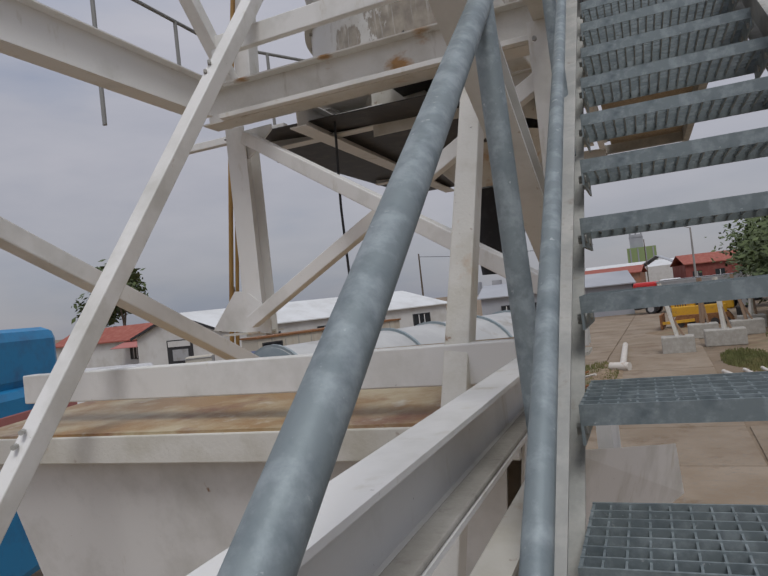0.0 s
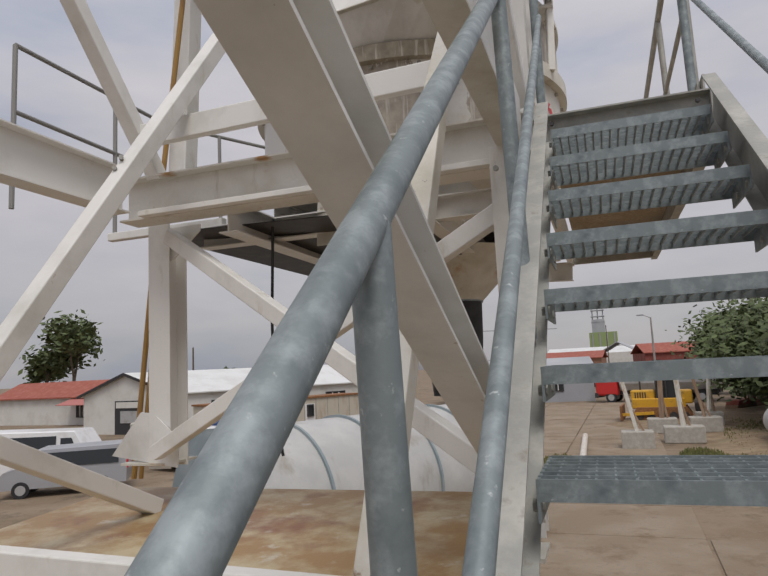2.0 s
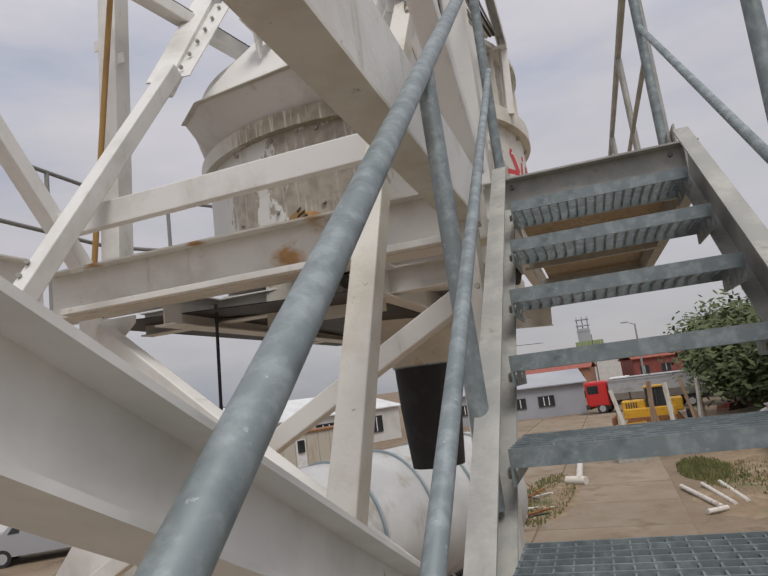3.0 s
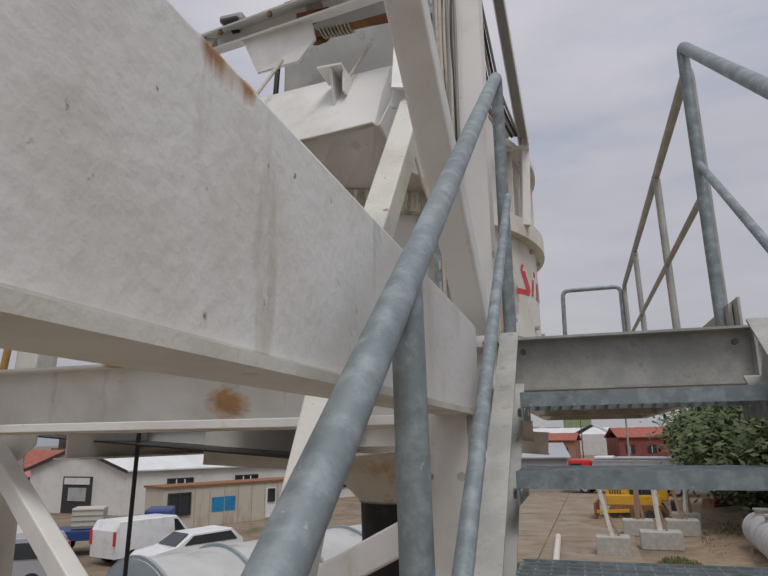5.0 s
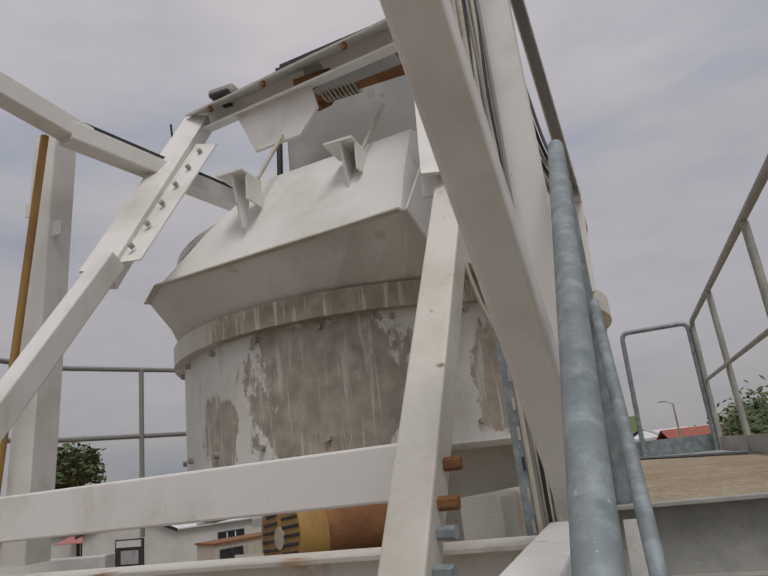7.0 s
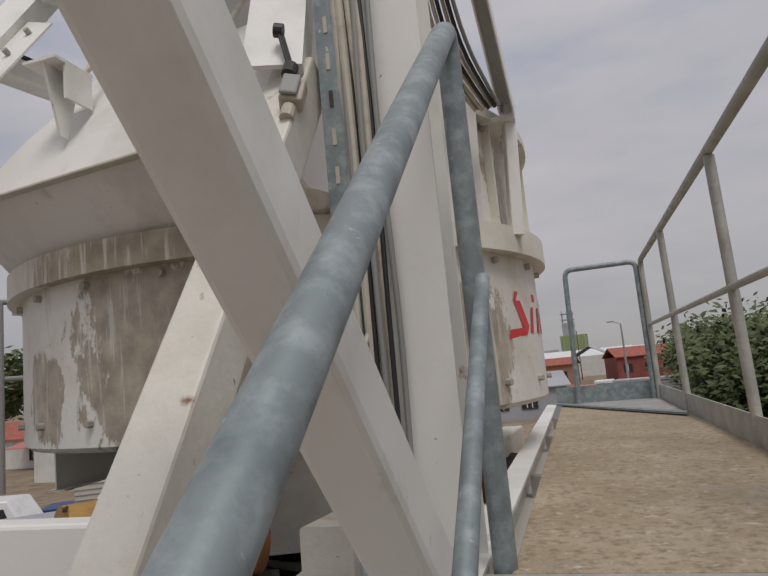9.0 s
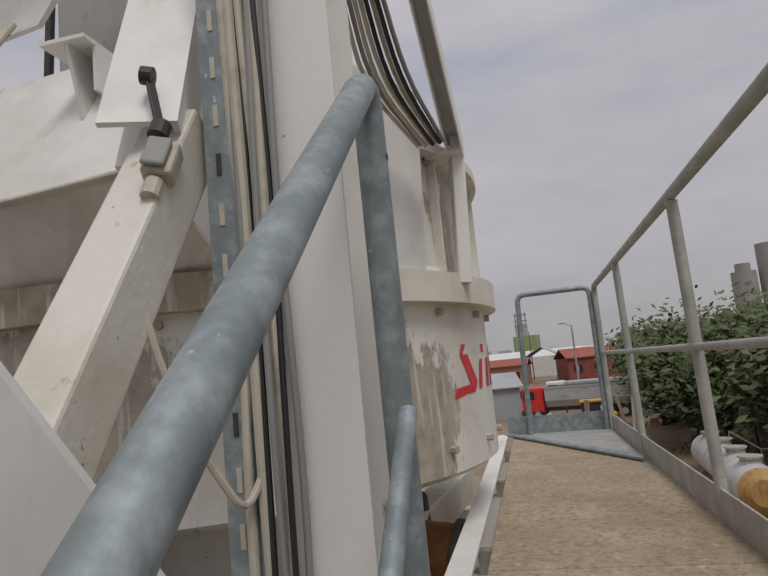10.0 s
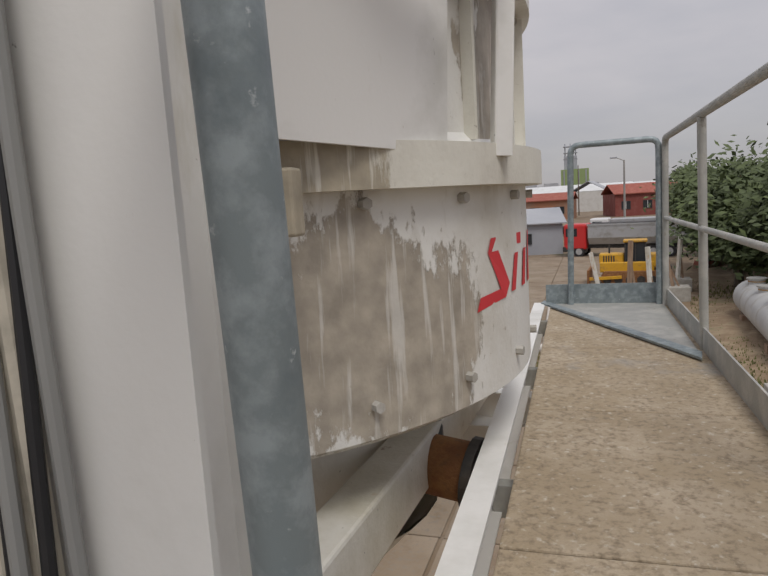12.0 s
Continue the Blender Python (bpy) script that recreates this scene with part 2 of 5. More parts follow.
def link(name, bm, mat, parent=None, label="", smooth=False):
    me = bpy.data.meshes.new(name)
    bmesh.ops.recalc_face_normals(bm, faces=bm.faces)
    if smooth:
        for f in bm.faces:
            f.smooth = True
        for e in bm.edges:
            if len(e.link_faces) == 2 and e.calc_face_angle(0) > 0.6:
                e.smooth = False
    bm.to_mesh(me)
    bm.free()
    me.materials.append(mat)
    ob = new(name, me)
    if parent is not None:
        ob.parent = parent
        ob.matrix_parent_inverse = BASE[parent.name].inverted()
    BASE[ob.name] = Matrix.Identity(4)
    if label:
        tagged(ob, label)
    return ob


def part(name, bm, mat, parent, label="", smooth=False):
    return link(name, bm, mat, parent, label, smooth)


def thing(name, at, label, category, group="", kind=""):
    ob = new(name)
    ob.location = at
    ob.empty_display_size = 0.1
    BASE[ob.name] = Matrix.Translation(at)
    return tagged(ob, label, category, group, kind)


def solo(name, bm, mat, label, category, group="", kind="", smooth=False):
    return tagged(link(name, bm, mat, None, "", smooth), label, category, group, kind)


def box(bm, c, s, m=None, bevel=0.0):
    r = bmesh.ops.create_cube(bm, size=1.0)
    mat = Matrix.Translation(c) @ Matrix.Diagonal((*s, 1))
    bmesh.ops.transform(bm, matrix=(m @ mat) if m is not None else mat, verts=r["verts"])
    if bevel:
        es = list({e for v in r["verts"] for e in v.link_edges})
        bmesh.ops.bevel(bm, geom=es, offset=bevel, segments=2, affect="EDGES", profile=0.5)
    return bm


def cyl(bm, p, q, r, r2=None, n=16, caps=True):
    p, q = Vector(p), Vector(q)
    d = q - p
    m = Matrix.Translation((p + q) / 2) @ d.to_track_quat("Z", "Y").to_matrix().to_4x4()
    bmesh.ops.create_cone(bm, cap_ends=caps, segments=n, radius1=r, radius2=r if r2 is None else r2, depth=d.length, matrix=m)
    return bm


def frame_of(p, q, up):
    """Matrix at p whose Z runs to q and whose Y lies towards up."""
    z = (Vector(q) - Vector(p)).normalized()
    x = Vector(up).cross(z).normalized()
    y = z.cross(x)
    return Matrix(((x.x, y.x, z.x, p[0]), (x.y, y.y, z.y, p[1]), (x.z, y.z, z.z, p[2]), (0, 0, 0, 1)))


def prism(bm, p, q, outline, up=(0, 0, 1)):
    """Outline (x sideways, y towards up) swept from p to q."""
    m, d = frame_of(p, q, up), (Vector(q) - Vector(p)).length
    a = [bm.verts.new(m @ Vector((x, y, 0))) for x, y in outline]
    b = [bm.verts.new(m @ Vector((x, y, d))) for x, y in outline]
    k = len(outline)
    for i in range(k):
        bm.faces.new((a[i], a[(i + 1) % k], b[(i + 1) % k], b[i]))
    bm.faces.new(list(reversed(a)))
    bm.faces.new(b)
    return bm


def rect(w, h, r=0.006):
    """Rounded rectangle outline."""
    pts = []
    for sx, sy, a0 in ((1, 1, 0), (-1, 1, 90), (-1, -1, 180), (1, -1, 270)):
        for k in range(3):
            a = radians(a0 + 45 * k)
            pts.append((sx * (w / 2 - r) + r * math.cos(a), sy * (h / 2 - r) + r * math.sin(a)))
    return pts


def i_shape(w, h, t=0.008):
    a, b, c = w / 2, h / 2, t / 2
    return [(a, b), (-a, b), (-a, b - t), (-c, b - t), (-c, -b + t), (-a, -b + t), (-a, -b), (a, -b), (a, -b + t), (c, -b + t), (c, b - t), (a, b - t)]


def c_shape(w, h, t=0.008, side=1):
    """Channel, its web at -w/2 * side."""
    a, b = w / 2, h / 2
    pts = [(-a, -b), (a, -b), (a, -b + t), (-a + t, -b + t), (-a + t, b - t), (a, b - t), (a, b), (-a, b)]
    return [(x * side, y) for x, y in (pts if side > 0 else reversed(pts))]


def bar(p, q, outline, up=(0, 0, 1)):
    return prism(bmesh.new(), p, q, outline, up)


def tube(points, r, n=14, bend=0.06):
    """A bent pipe through the points, with rounded corners."""
    pts = [Vector(p) for p in points]
    path = [pts[0]]
    for a, b, c in zip(pts, pts[1:], pts[2:]):
        u, v = (a - b).normalized(), (c - b).normalized()
        k = min(bend, (a - b).length / 2.1, (c - b).length / 2.1)
        for s in (0, 0.25, 0.5, 0.75, 1):
            path.append((b + u * k).lerp(b, s).lerp(b.lerp(b + v * k, s), s))
    path.append(pts[-1])
    bm = bmesh.new()
    rings = []
    side = None
    for i, p in enumerate(path):
        d = (path[min(i + 1, len(path) - 1)] - path[max(i - 1, 0)]).normalized()
        if side is None:
            side = d.orthogonal().normalized()
        side = (side - d * side.dot(d)).normalized()
        o = d.cross(side)
        rings.append([bm.verts.new(p + r * (math.cos(2 * math.pi * k / n) * side + math.sin(2 * math.pi * k / n) * o)) for k in range(n)])
    for a, b in zip(rings, rings[1:]):
        for k in range(n):
            bm.faces.new((a[k], a[(k + 1) % n], b[(k + 1) % n], b[k]))
    bm.faces.new(list(reversed(rings[0])))
    bm.faces.new(rings[-1])
    return bm


def lathe(profile, centre, n=72, a0=0.0, a1=360.0):
    """(radius, z) profile turned about the vertical through centre."""
    bm = bmesh.new()
    full = a1 - a0 >= 360
    steps = n if full else n + 1
    cols = []
    for i in range(steps):
        a = radians(a0 + (a1 - a0) * i / n)
        cols.append([bm.verts.new((centre[0] + r * math.cos(a), centre[1] + r * math.sin(a), z)) for r, z in profile])
    for i in range(n):
        a, b = cols[i], cols[(i + 1) % steps]
        for k in range(len(profile) - 1):
            bm.faces.new((a[k], b[k], b[k + 1], a[k + 1]))
    return bm

# ---- ground ----
bm = bmesh.new()
bmesh.ops.create_grid(bm, x_segments=8, y_segments=8, size=1500, matrix=Matrix.Translation((0, 600, GZ)))
solo("ground", bm, M_GROUND, "tan dusty yard ground with worn concrete and weeds", "ground", kind="structure")

# ---- stair ----
Z0, Y0, RISE, GOING, WIDE = 4.50, 1.260, 0.2, 0.2566, 0.626
stair = thing("metal_stair", (0.3, -2.5, GZ), "galvanized steel open stair with grating treads", "stair")


def stringer(x):
    p, q = Vector((x, Y0 - 21 * GOING, Z0 - 21 * RISE - 0.02)), Vector((x, Y0 + 7 * GOING - 0.02, Z0 + 7 * RISE - 0.04))
    s = part("stringer", bar(p, q, c_shape(0.055, 0.2, 0.008, 1 if x > 0.3 else -1), (0, -0.78, 1)), M_GALV_OLD, stair)
    for k in range(0, 7):
        y, z = Y0 + k * GOING + 0.03, Z0 + k * RISE - 0.05
        b = box(bmesh.new(), (x - 0.03 if x < 0.3 else x + 0.03, y, z), (0.012, 0.05, 0.05), None, 0.004)
        part("weld_cleat", b, M_GALV_OLD, s)


stringer(-0.035)
stringer(WIDE + 0.035)
HIGH, DEEP = 0.040, 0.300
bm = bmesh.new()
box(bm, (WIDE / 2, 0.002, HIGH / 2), (WIDE, 0.005, HIGH))
box(bm, (WIDE / 2, DEEP, HIGH / 2), (WIDE, 0.005, HIGH))
for x in (0.003, WIDE - 0.003):
    box(bm, (x, DEEP / 2, 0.0), (0.006, DEEP, 0.075))
for i in range(1, 18):
    box(bm, (WIDE * i / 18, DEEP / 2, HIGH - 0.015), (0.004, DEEP, 0.022))
for j in range(1, 7):
    box(bm, (WIDE / 2, DEEP * j / 7, HIGH - 0.010), (WIDE, 0.004, 0.02))
first_tread = part("tread", bm, M_GALV, stair)
TREAD = first_tread.data
bolt_bm = cyl(bmesh.new(), (0, 0, 0), (0.022, 0, 0), 0.012, n=6)
bolt_me = bpy.data.meshes.new("bolt")
bolt_bm.to_mesh(bolt_me)
bolt_bm.free()
bolt_me.materials.append(M_GALV_OLD)
for k in range(-20, 7):
    t = first_tread if k == -20 else new("tread", TREAD)
    t.parent = stair
    t.matrix_parent_inverse = BASE[stair.name].inverted()
    t.location = (0, Y0 + k * GOING, Z0 + k * RISE)
    if k >= -2:
        for x in (-0.012, WIDE - 0.012):
            for y in (0.04, 0.19):
                b = new("bolt", bolt_me)
                b.parent = t
                b.location = (x, y, -0.014)

# ---- platform ----
PZ, PY0, PY1, PX0, PX1 = 5.95, 3.166, 7.40, -0.09, 0.70
platform = thing("platform", (0.28, 5.0, GZ), "raised walkway platform of precast concrete slabs on steel channels", "platform", kind="structure")
fc = part("front_channel", bar((PX0, PY0 + 0.03, PZ - 0.09), (PX1 + 0.03, PY0 + 0.03, PZ - 0.09), c_shape(0.06, 0.18, 0.008, -1)), M_GALV_OLD, platform)
for x in (PX0 + 0.08, PX1 - 0.06):
    part("bolt", cyl(bmesh.new(), (x, PY0 - 0.006, PZ - 0.05), (x, PY0 + 0.01, PZ - 0.05), 0.011, n=6), M_DARK, fc)
part("side_channel", bar((PX0 - 0.035, PY0, PZ - 0.085), (PX0 - 0.035, PY1, PZ - 0.085), c_shape(0.06, 0.17, 0.008, -1)), M_WHITE, platform)
part("side_channel", bar((PX1 + 0.025, PY0, PZ - 0.09), (PX1 + 0.025, PY1, PZ - 0.09), c_shape(0.06, 0.17, 0.008, -1)), M_GALV_OLD, platform)
part("curb_angle", box(bmesh.new(), (PX0 - 0.03, (3.45 + PY1) / 2, PZ + 0.006), (0.075, PY1 - 3.45, 0.012)), M_WHITE, platform)
edge = [PY0 + 0.065, 4.20, 5.15, 6.10, PY1]
for a, b in zip(edge, edge[1:]):
    part("slab", box(bmesh.new(), ((PX0 + PX1) / 2 + 0.02, (a + b) / 2, PZ - 0.03), (PX1 - PX0 - 0.05, b - a - 0.008, 0.06), None, 0.005), M_CONC, platform)
for y in (3.4, 4.7, 6.0, 7.2):
    part("crossbeam", bar((PX0 - 0.03, y, PZ - 0.13), (PX1 + 0.02, y, PZ - 0.13), c_shape(0.05, 0.1, 0.007, 1)), M_GALV_OLD, platform)
part("toe_board", box(bmesh.new(), (PX1 - 0.01, (PY0 + 0.1 + PY1) / 2, PZ + 0.055), (0.008, PY1 - PY0 - 0.1, 0.11)), M_GALV_OLD, platform, "rusty galvanized toe board")
part("toe_board", box(bmesh.new(), ((PX0 + PX1) / 2, PY1 - 0.02, PZ + 0.07), (PX1 - PX0 - 0.03, 0.008, 0.14)), M_GALV, platform)
for x, y in ((PX0 - 0.03, 7.2), (PX1 + 0.02, 7.2)):
    part("support_post", bar((x, y, GZ), (x, y, PZ - 0.18), rect(0.1, 0.1)), M_GALV_OLD, platform)
bm = bmesh.new()
pts = [(-0.11, 7.36), (0.645, 5.84), (0.665, 5.96), (-0.09, 7.45)]
v = [bm.verts.new((x, y, PZ + 0.008)) for x, y in pts]
f = bm.faces.new(v)
r = bmesh.ops.extrude_face_region(bm, geom=[f])
bmesh.ops.translate(bm, vec=(0, 0, 0.012), verts=[g for g in r["geom"] if isinstance(g, bmesh.types.BMVert)])
solo("metal_strip", bm, M_GALV, "bent galvanized metal strip lying across the platform", "metal strip")
bm = bmesh.new()
v = [bm.verts.new((x, y, PZ + 0.002)) for x, y in ((-0.05, 7.36), (0.66, 6.00), (0.67, PY1 - 0.03), (-0.05, PY1 - 0.02))]
f = bm.faces.new(v)
r = bmesh.ops.extrude_face_region(bm, geom=[f])
bmesh.ops.translate(bm, vec=(0, 0, 0.005), verts=[g for g in r["geom"] if isinstance(g, bmesh.types.BMVert)])
solo("cover_sheet", bm, M_GALV_OLD, "grey steel cover sheet on the platform's end", "steel sheet")

# ---- handrails ----
rail = thing("handrail", (-0.08, 3.06, PZ - 0.15), "galvanized round tube handrail along the stair flight", "handrail", "handrails")


def rail_at(y):
    """The left handrail's axis above y."""
    return Vector((-0.088 + 0.013 * y, y, 6.96 + 0.812 * (y - 3.18)))


def mid_at(y):
    return Vector((0.041 - 0.0225 * y, y, 4.173 + 0.7215 * y))


top_end = rail_at(3.19)
part("top_rail", tube((rail_at(-3.2), top_end, top_end + Vector((-0.012, 0.075, -1.12))), 0.0225, 22, 0.06), M_GALV, rail, smooth=True)
part("bolt_hole", cyl(bmesh.new(), top_end + Vector((0.015, 0.008, -0.12)), top_end + Vector((0.0215, 0.008, -0.12)), 0.006, n=10), M_DARK, rail)
part("mid_rail", tube((mid_at(-3.2), mid_at(3.19)), 0.0135, 14), M_GALV, rail, smooth=True)
for y in (-1.2, 0.65, 1.79):
    p = rail_at(y)
    q = Vector((p.x * 0.5 - 0.02, y + 0.02, p.z - 1.02))
    part("post", tube((p, q), 0.023, 16), M_GALV, rail, smooth=True)

RX, rail_z = 0.68, 7.015
rr = thing("handrail", (RX, 5.0, PZ), "galvanized round tube handrail along the platform edge", "handrail", "handrails")
part("platform_rail", tube(((RX + 0.01, 3.50, PZ), (RX, 3.48, rail_z + 0.03), (RX, PY1 - 0.10, rail_z), (RX, PY1 - 0.10, PZ)), 0.02, 16), M_GALV_OLD, rr, smooth=True)
part("mid_rail", tube(((RX, 3.48, rail_z - 0.5), (RX, PY1 - 0.10, rail_z - 0.5)), 0.0135, 14), M_GALV_OLD, rr, smooth=True)
for y in (4.60, 6.08):
    part("post", tube(((RX, y, rail_z), (RX + 0.015, y, PZ)), 0.02, 16), M_GALV_OLD, rr, smooth=True)
sr = thing("handrail", (WIDE + 0.03, 3.2, PZ), "galvanized round tube handrail along the stair flight", "handrail", "handrails")
part("top_rail", tube(((WIDE + 0.035, 3.40, PZ - 0.1), (WIDE + 0.03, 3.42, 7.10), (WIDE + 0.05, -3.0, 7.10 - 5.02)), 0.022, 18, 0.05), M_GALV, sr, smooth=True)
part("mid_rail", tube(((WIDE + 0.03, 3.42, 6.61), (WIDE + 0.05, -3.0, 6.61 - 5.02)), 0.0135, 14), M_GALV, sr, smooth=True)
for y in (1.95, 0.5, -1.1):
    part("post", tube(((WIDE + 0.05, y, 7.10 + (y - 3.42) * 0.782), (WIDE + 0.05, y + 0.02, 7.10 + (y - 3.42) * 0.782 - 1.05)), 0.02, 16), M_GALV, sr, smooth=True)
part("foot_bracket", box(bmesh.new(), (WIDE + 0.05, 3.36, PZ + 0.02), (0.012, 0.06, 0.16)), M_GALV_OLD, sr)
er = thing("end_rail", (0.26, PY1 - 0.06, PZ), "galvanized tube rail closing the platform's end", "handrail", "handrails")
part("hoop", tube(((0.09, PY1 - 0.06, PZ), (0.11, PY1 - 0.06, rail_z), (0.645, PY1 - 0.08, rail_z), (0.645, PY1 - 0.08, PZ)), 0.02, 16), M_GALV, er, smooth=True)

# ---- plant frame ----
plant = thing("plant_frame", (-1.2, 2.7, GZ), "white painted welded steel frame of a concrete mixing plant", "steel frame", kind="structure")


def beam(name, p, q, outline, up=(0, 0, 1), mat=None, label="", parent=None):
    return part(name, bar(p, q, outline, up), mat or M_WHITE, parent or plant, label)


def bolts(parent, places, d, r=0.011, mat=None):
    for p in places:
        p = Vector(p)
        part("bolt", cyl(bmesh.new(), p, p + Vector(d), r, n=6), mat or M_GALV_OLD, parent)


def plate(bm, pts, t):
    """Flat plate: corners, and its thickness as a vector."""
    f_ = bm.faces.new([bm.verts.new(p) for p in pts])
    r_ = bmesh.ops.extrude_face_region(bm, geom=[f_])
    bmesh.ops.translate(bm, vec=t, verts=[g for g in r_["geom"] if isinstance(g, bmesh.types.BMVert)])
    return bm


side = beam("side_beam", (-0.172, -3.2, 5.822), (-0.172, 2.90, 5.822), rect(0.085, 0.262), mat=M_SIDE)
part("bottom_flange", box(bmesh.new(), (-0.172, -0.2, 5.686), (0.105, 5.9, 0.012)), M_STAINED, side)
beam("side_beam", (-2.36, -2.5, 5.81), (-2.36, 2.90, 5.81), i_shape(0.12, 0.25))
beam("brace", (-0.165, 2.55, 4.21), (-0.18, -0.9, 5.90), i_shape(0.095, 0.105))
beam("brace", (-2.30, 3.10, 4.05), (-2.30, -0.70, 5.76), rect(0.09, 0.09))
beam("brace", (-0.148, 3.04, 5.97), (-0.31, 0.90, 8.46), rect(0.10, 0.10, 0.012), (1, 0, 0))
beam("brace", (-2.20, 3.0, 5.91), (-2.25, 0.95, 8.37), rect(0.085, 0.085), (1, 0, 0))
col = beam("column", (-0.175, 3.29, 5.6), (-0.175, 3.29, 8.9), i_shape(0.145, 0.15), (0, 1, 0))
leg = beam("raking_leg", (-0.43, 2.52, 5.86), (-0.365, 3.22, 6.95), rect(0.09, 0.09), (1, 0, 0), M_STAINED)
bolts(leg, ((-0.385, 2.60, 5.98), (-0.385, 2.56, 5.92)), (0.045, -0.01, 0.0), 0.013, M_GALV)
bolts(leg, ((-0.385, 2.62, 6.03), (-0.385, 2.68, 6.10)), (0.05, 0.0, 0.0), 0.014, M_RUST)
beam("raking_leg", (-0.521, 1.31, 3.40), (-0.43, 2.50, 5.83), rect(0.09, 0.09), (1, 0, 0), M_STAINED)
left = beam("raking_leg", (-2.285, 0.57, 2.90), (-1.76, 3.27, 7.00), rect(0.085, 0.085), (1, 0, 0))
bolts(left, ((-1.95, 2.43, 5.80), (-1.96, 2.40, 5.74), (-2.16, 1.22, 3.98), (-2.15, 1.25, 4.03)), (0.02, -0.03, 0.0))
girder = beam("girder", (-2.42, 3.03, 5.78), (-0.12, 3.03, 5.78), i_shape(0.16, 0.25, 0.010), mat=M_GIRD)
part("ledge", bar((-2.25, 2.925, 5.675), (-0.15, 2.925, 5.675), rect(0.05, 0.03, 0.003)), M_WHITE, girder)
beam("upper_rail", (-2.20, 2.84, 6.085), (-0.42, 2.80, 6.095), rect(0.05, 0.125))
ca = beam("column", (-2.36, 3.30, 4.24), (-2.36, 3.30, 5.69), i_shape(0.15, 0.17), (0, 1, 0))
part("foot_plate", box(bmesh.new(), (-2.459, 3.343, 4.266), (0.32, 0.30, 0.014)), M_STAINED, ca, "rusty steel foot plate")
bm = plate(bmesh.new(), ((-2.428, 3.272, 5.673), (-2.063, 3.210, 5.657), (-2.064, 3.209, 5.617), (-2.280, 3.242, 5.465), (-2.437, 3.268, 5.481)), (0, 0.01, 0))
part("gusset", bm, M_WHITE, ca)
bm = plate(bmesh.new(), ((-2.752, 3.269, 4.305), (-2.210, 3.176, 4.252), (-2.203, 3.179, 4.413), (-2.406, 3.217, 4.555), (-2.510, 3.235, 4.565)), (0, 0.01, 0))
part("gusset", bm, M_WHITE, ca)
cr = beam("column", (-0.20, 2.78, 4.06), (-0.20, 2.78, 5.68), i_shape(0.12, 0.12), (0, 1, 0))
part("foot_plate", box(bmesh.new(), (-0.234, 2.566, 4.048), (0.22, 0.22, 0.014)), M_STAINED, cr, "rusty steel foot plate")
bolts(cr, ((-0.126, 2.539, 5.528), (-0.209, 2.553, 5.526), (-0.131, 2.560, 5.407)), (0, -0.02, 0))
beam("cross_brace", (-2.254, 3.184, 5.595), (-0.263, 2.397, 4.365), rect(0.07, 0.085))
beam("cross_brace", (-2.311, 3.127, 4.343), (-0.213, 2.778, 5.415), rect(0.07, 0.085))
cf = beam("column", (-2.40, 3.50, 5.9), (-2.31, 3.50, 7.80), rect(0.13, 0.13), (0, 1, 0))
for z in (7.45, 7.32):
    part("clip", box(bmesh.new(), (-2.33 + (-0.085 if z > 7.4 else 0.085), 3.46, z), (0.05, 0.006, 0.07)), M_WHITE, cf)
beam("top_arm", (-2.083, 3.458, 7.718), (-2.189, 1.379, 7.856), rect(0.09, 0.10))
arm = beam("top_arm", (-2.085, 3.345, 7.697), (-1.777, 4.940, 7.700), rect(0.10, 0.09))
tray = part("cable_tray", bar((-2.113, 3.385, 7.766), (-1.806, 4.946, 7.769), c_shape(0.10, 0.03, 0.003, 1)), M_DARK, arm)
for x in (-1.80, -0.75):
    beam("floor_beam", (x, 3.10, 5.64), (x, 6.6, 5.64), i_shape(0.12, 0.17))
for y in (3.60, 5.6):
    beam("floor_beam", (-2.3, y, 5.66), (-0.15, y, 5.66), i_shape(0.10, 0.14))
bm = plate(bmesh.new(), ((-1.469, 3.560, 5.519), (-0.738, 3.436, 5.488), (-0.733, 3.438, 5.589), (-0.941, 3.474, 5.629), (-1.041, 3.493, 5.720), (-1.140, 3.513, 5.851), (-1.453, 3.566, 5.862)), (0, 0.012, 0))
part("bearing_plate", bm, M_STAINED, plant)
beam("floor_beam", (-2.271, 6.619, 5.724), (-0.081, 6.246, 5.570), i_shape(0.10, 0.17))
for x, y in ((-2.28, 6.5), (-0.25, 6.45)):
    beam("column", (x, y, GZ), (x, y, 5.56), i_shape(0.14, 0.14))
# plain dark sheet spanning the underside of the mixer floor
sheet_bm = plate(bmesh.new(), ((-2.563, 3.374, 5.676), (-0.790, 3.072, 5.553), (-0.764, 6.247, 5.535), (-2.327, 6.683, 5.628)), (0, 0, 0.006))
part("under_sheet", sheet_bm, M_DARK, plant, "dark steel sheet under the mixer floor")
beam("mid_beam", (-0.478, 3.426, 5.908), (-0.331, 6.238, 5.838), rect(0.13, 0.17, 0.01), mat=M_STAINED)
beam("mid_beam", (-2.276, 4.527, 6.025), (-2.256, 6.569, 6.077), i_shape(0.1, 0.2))

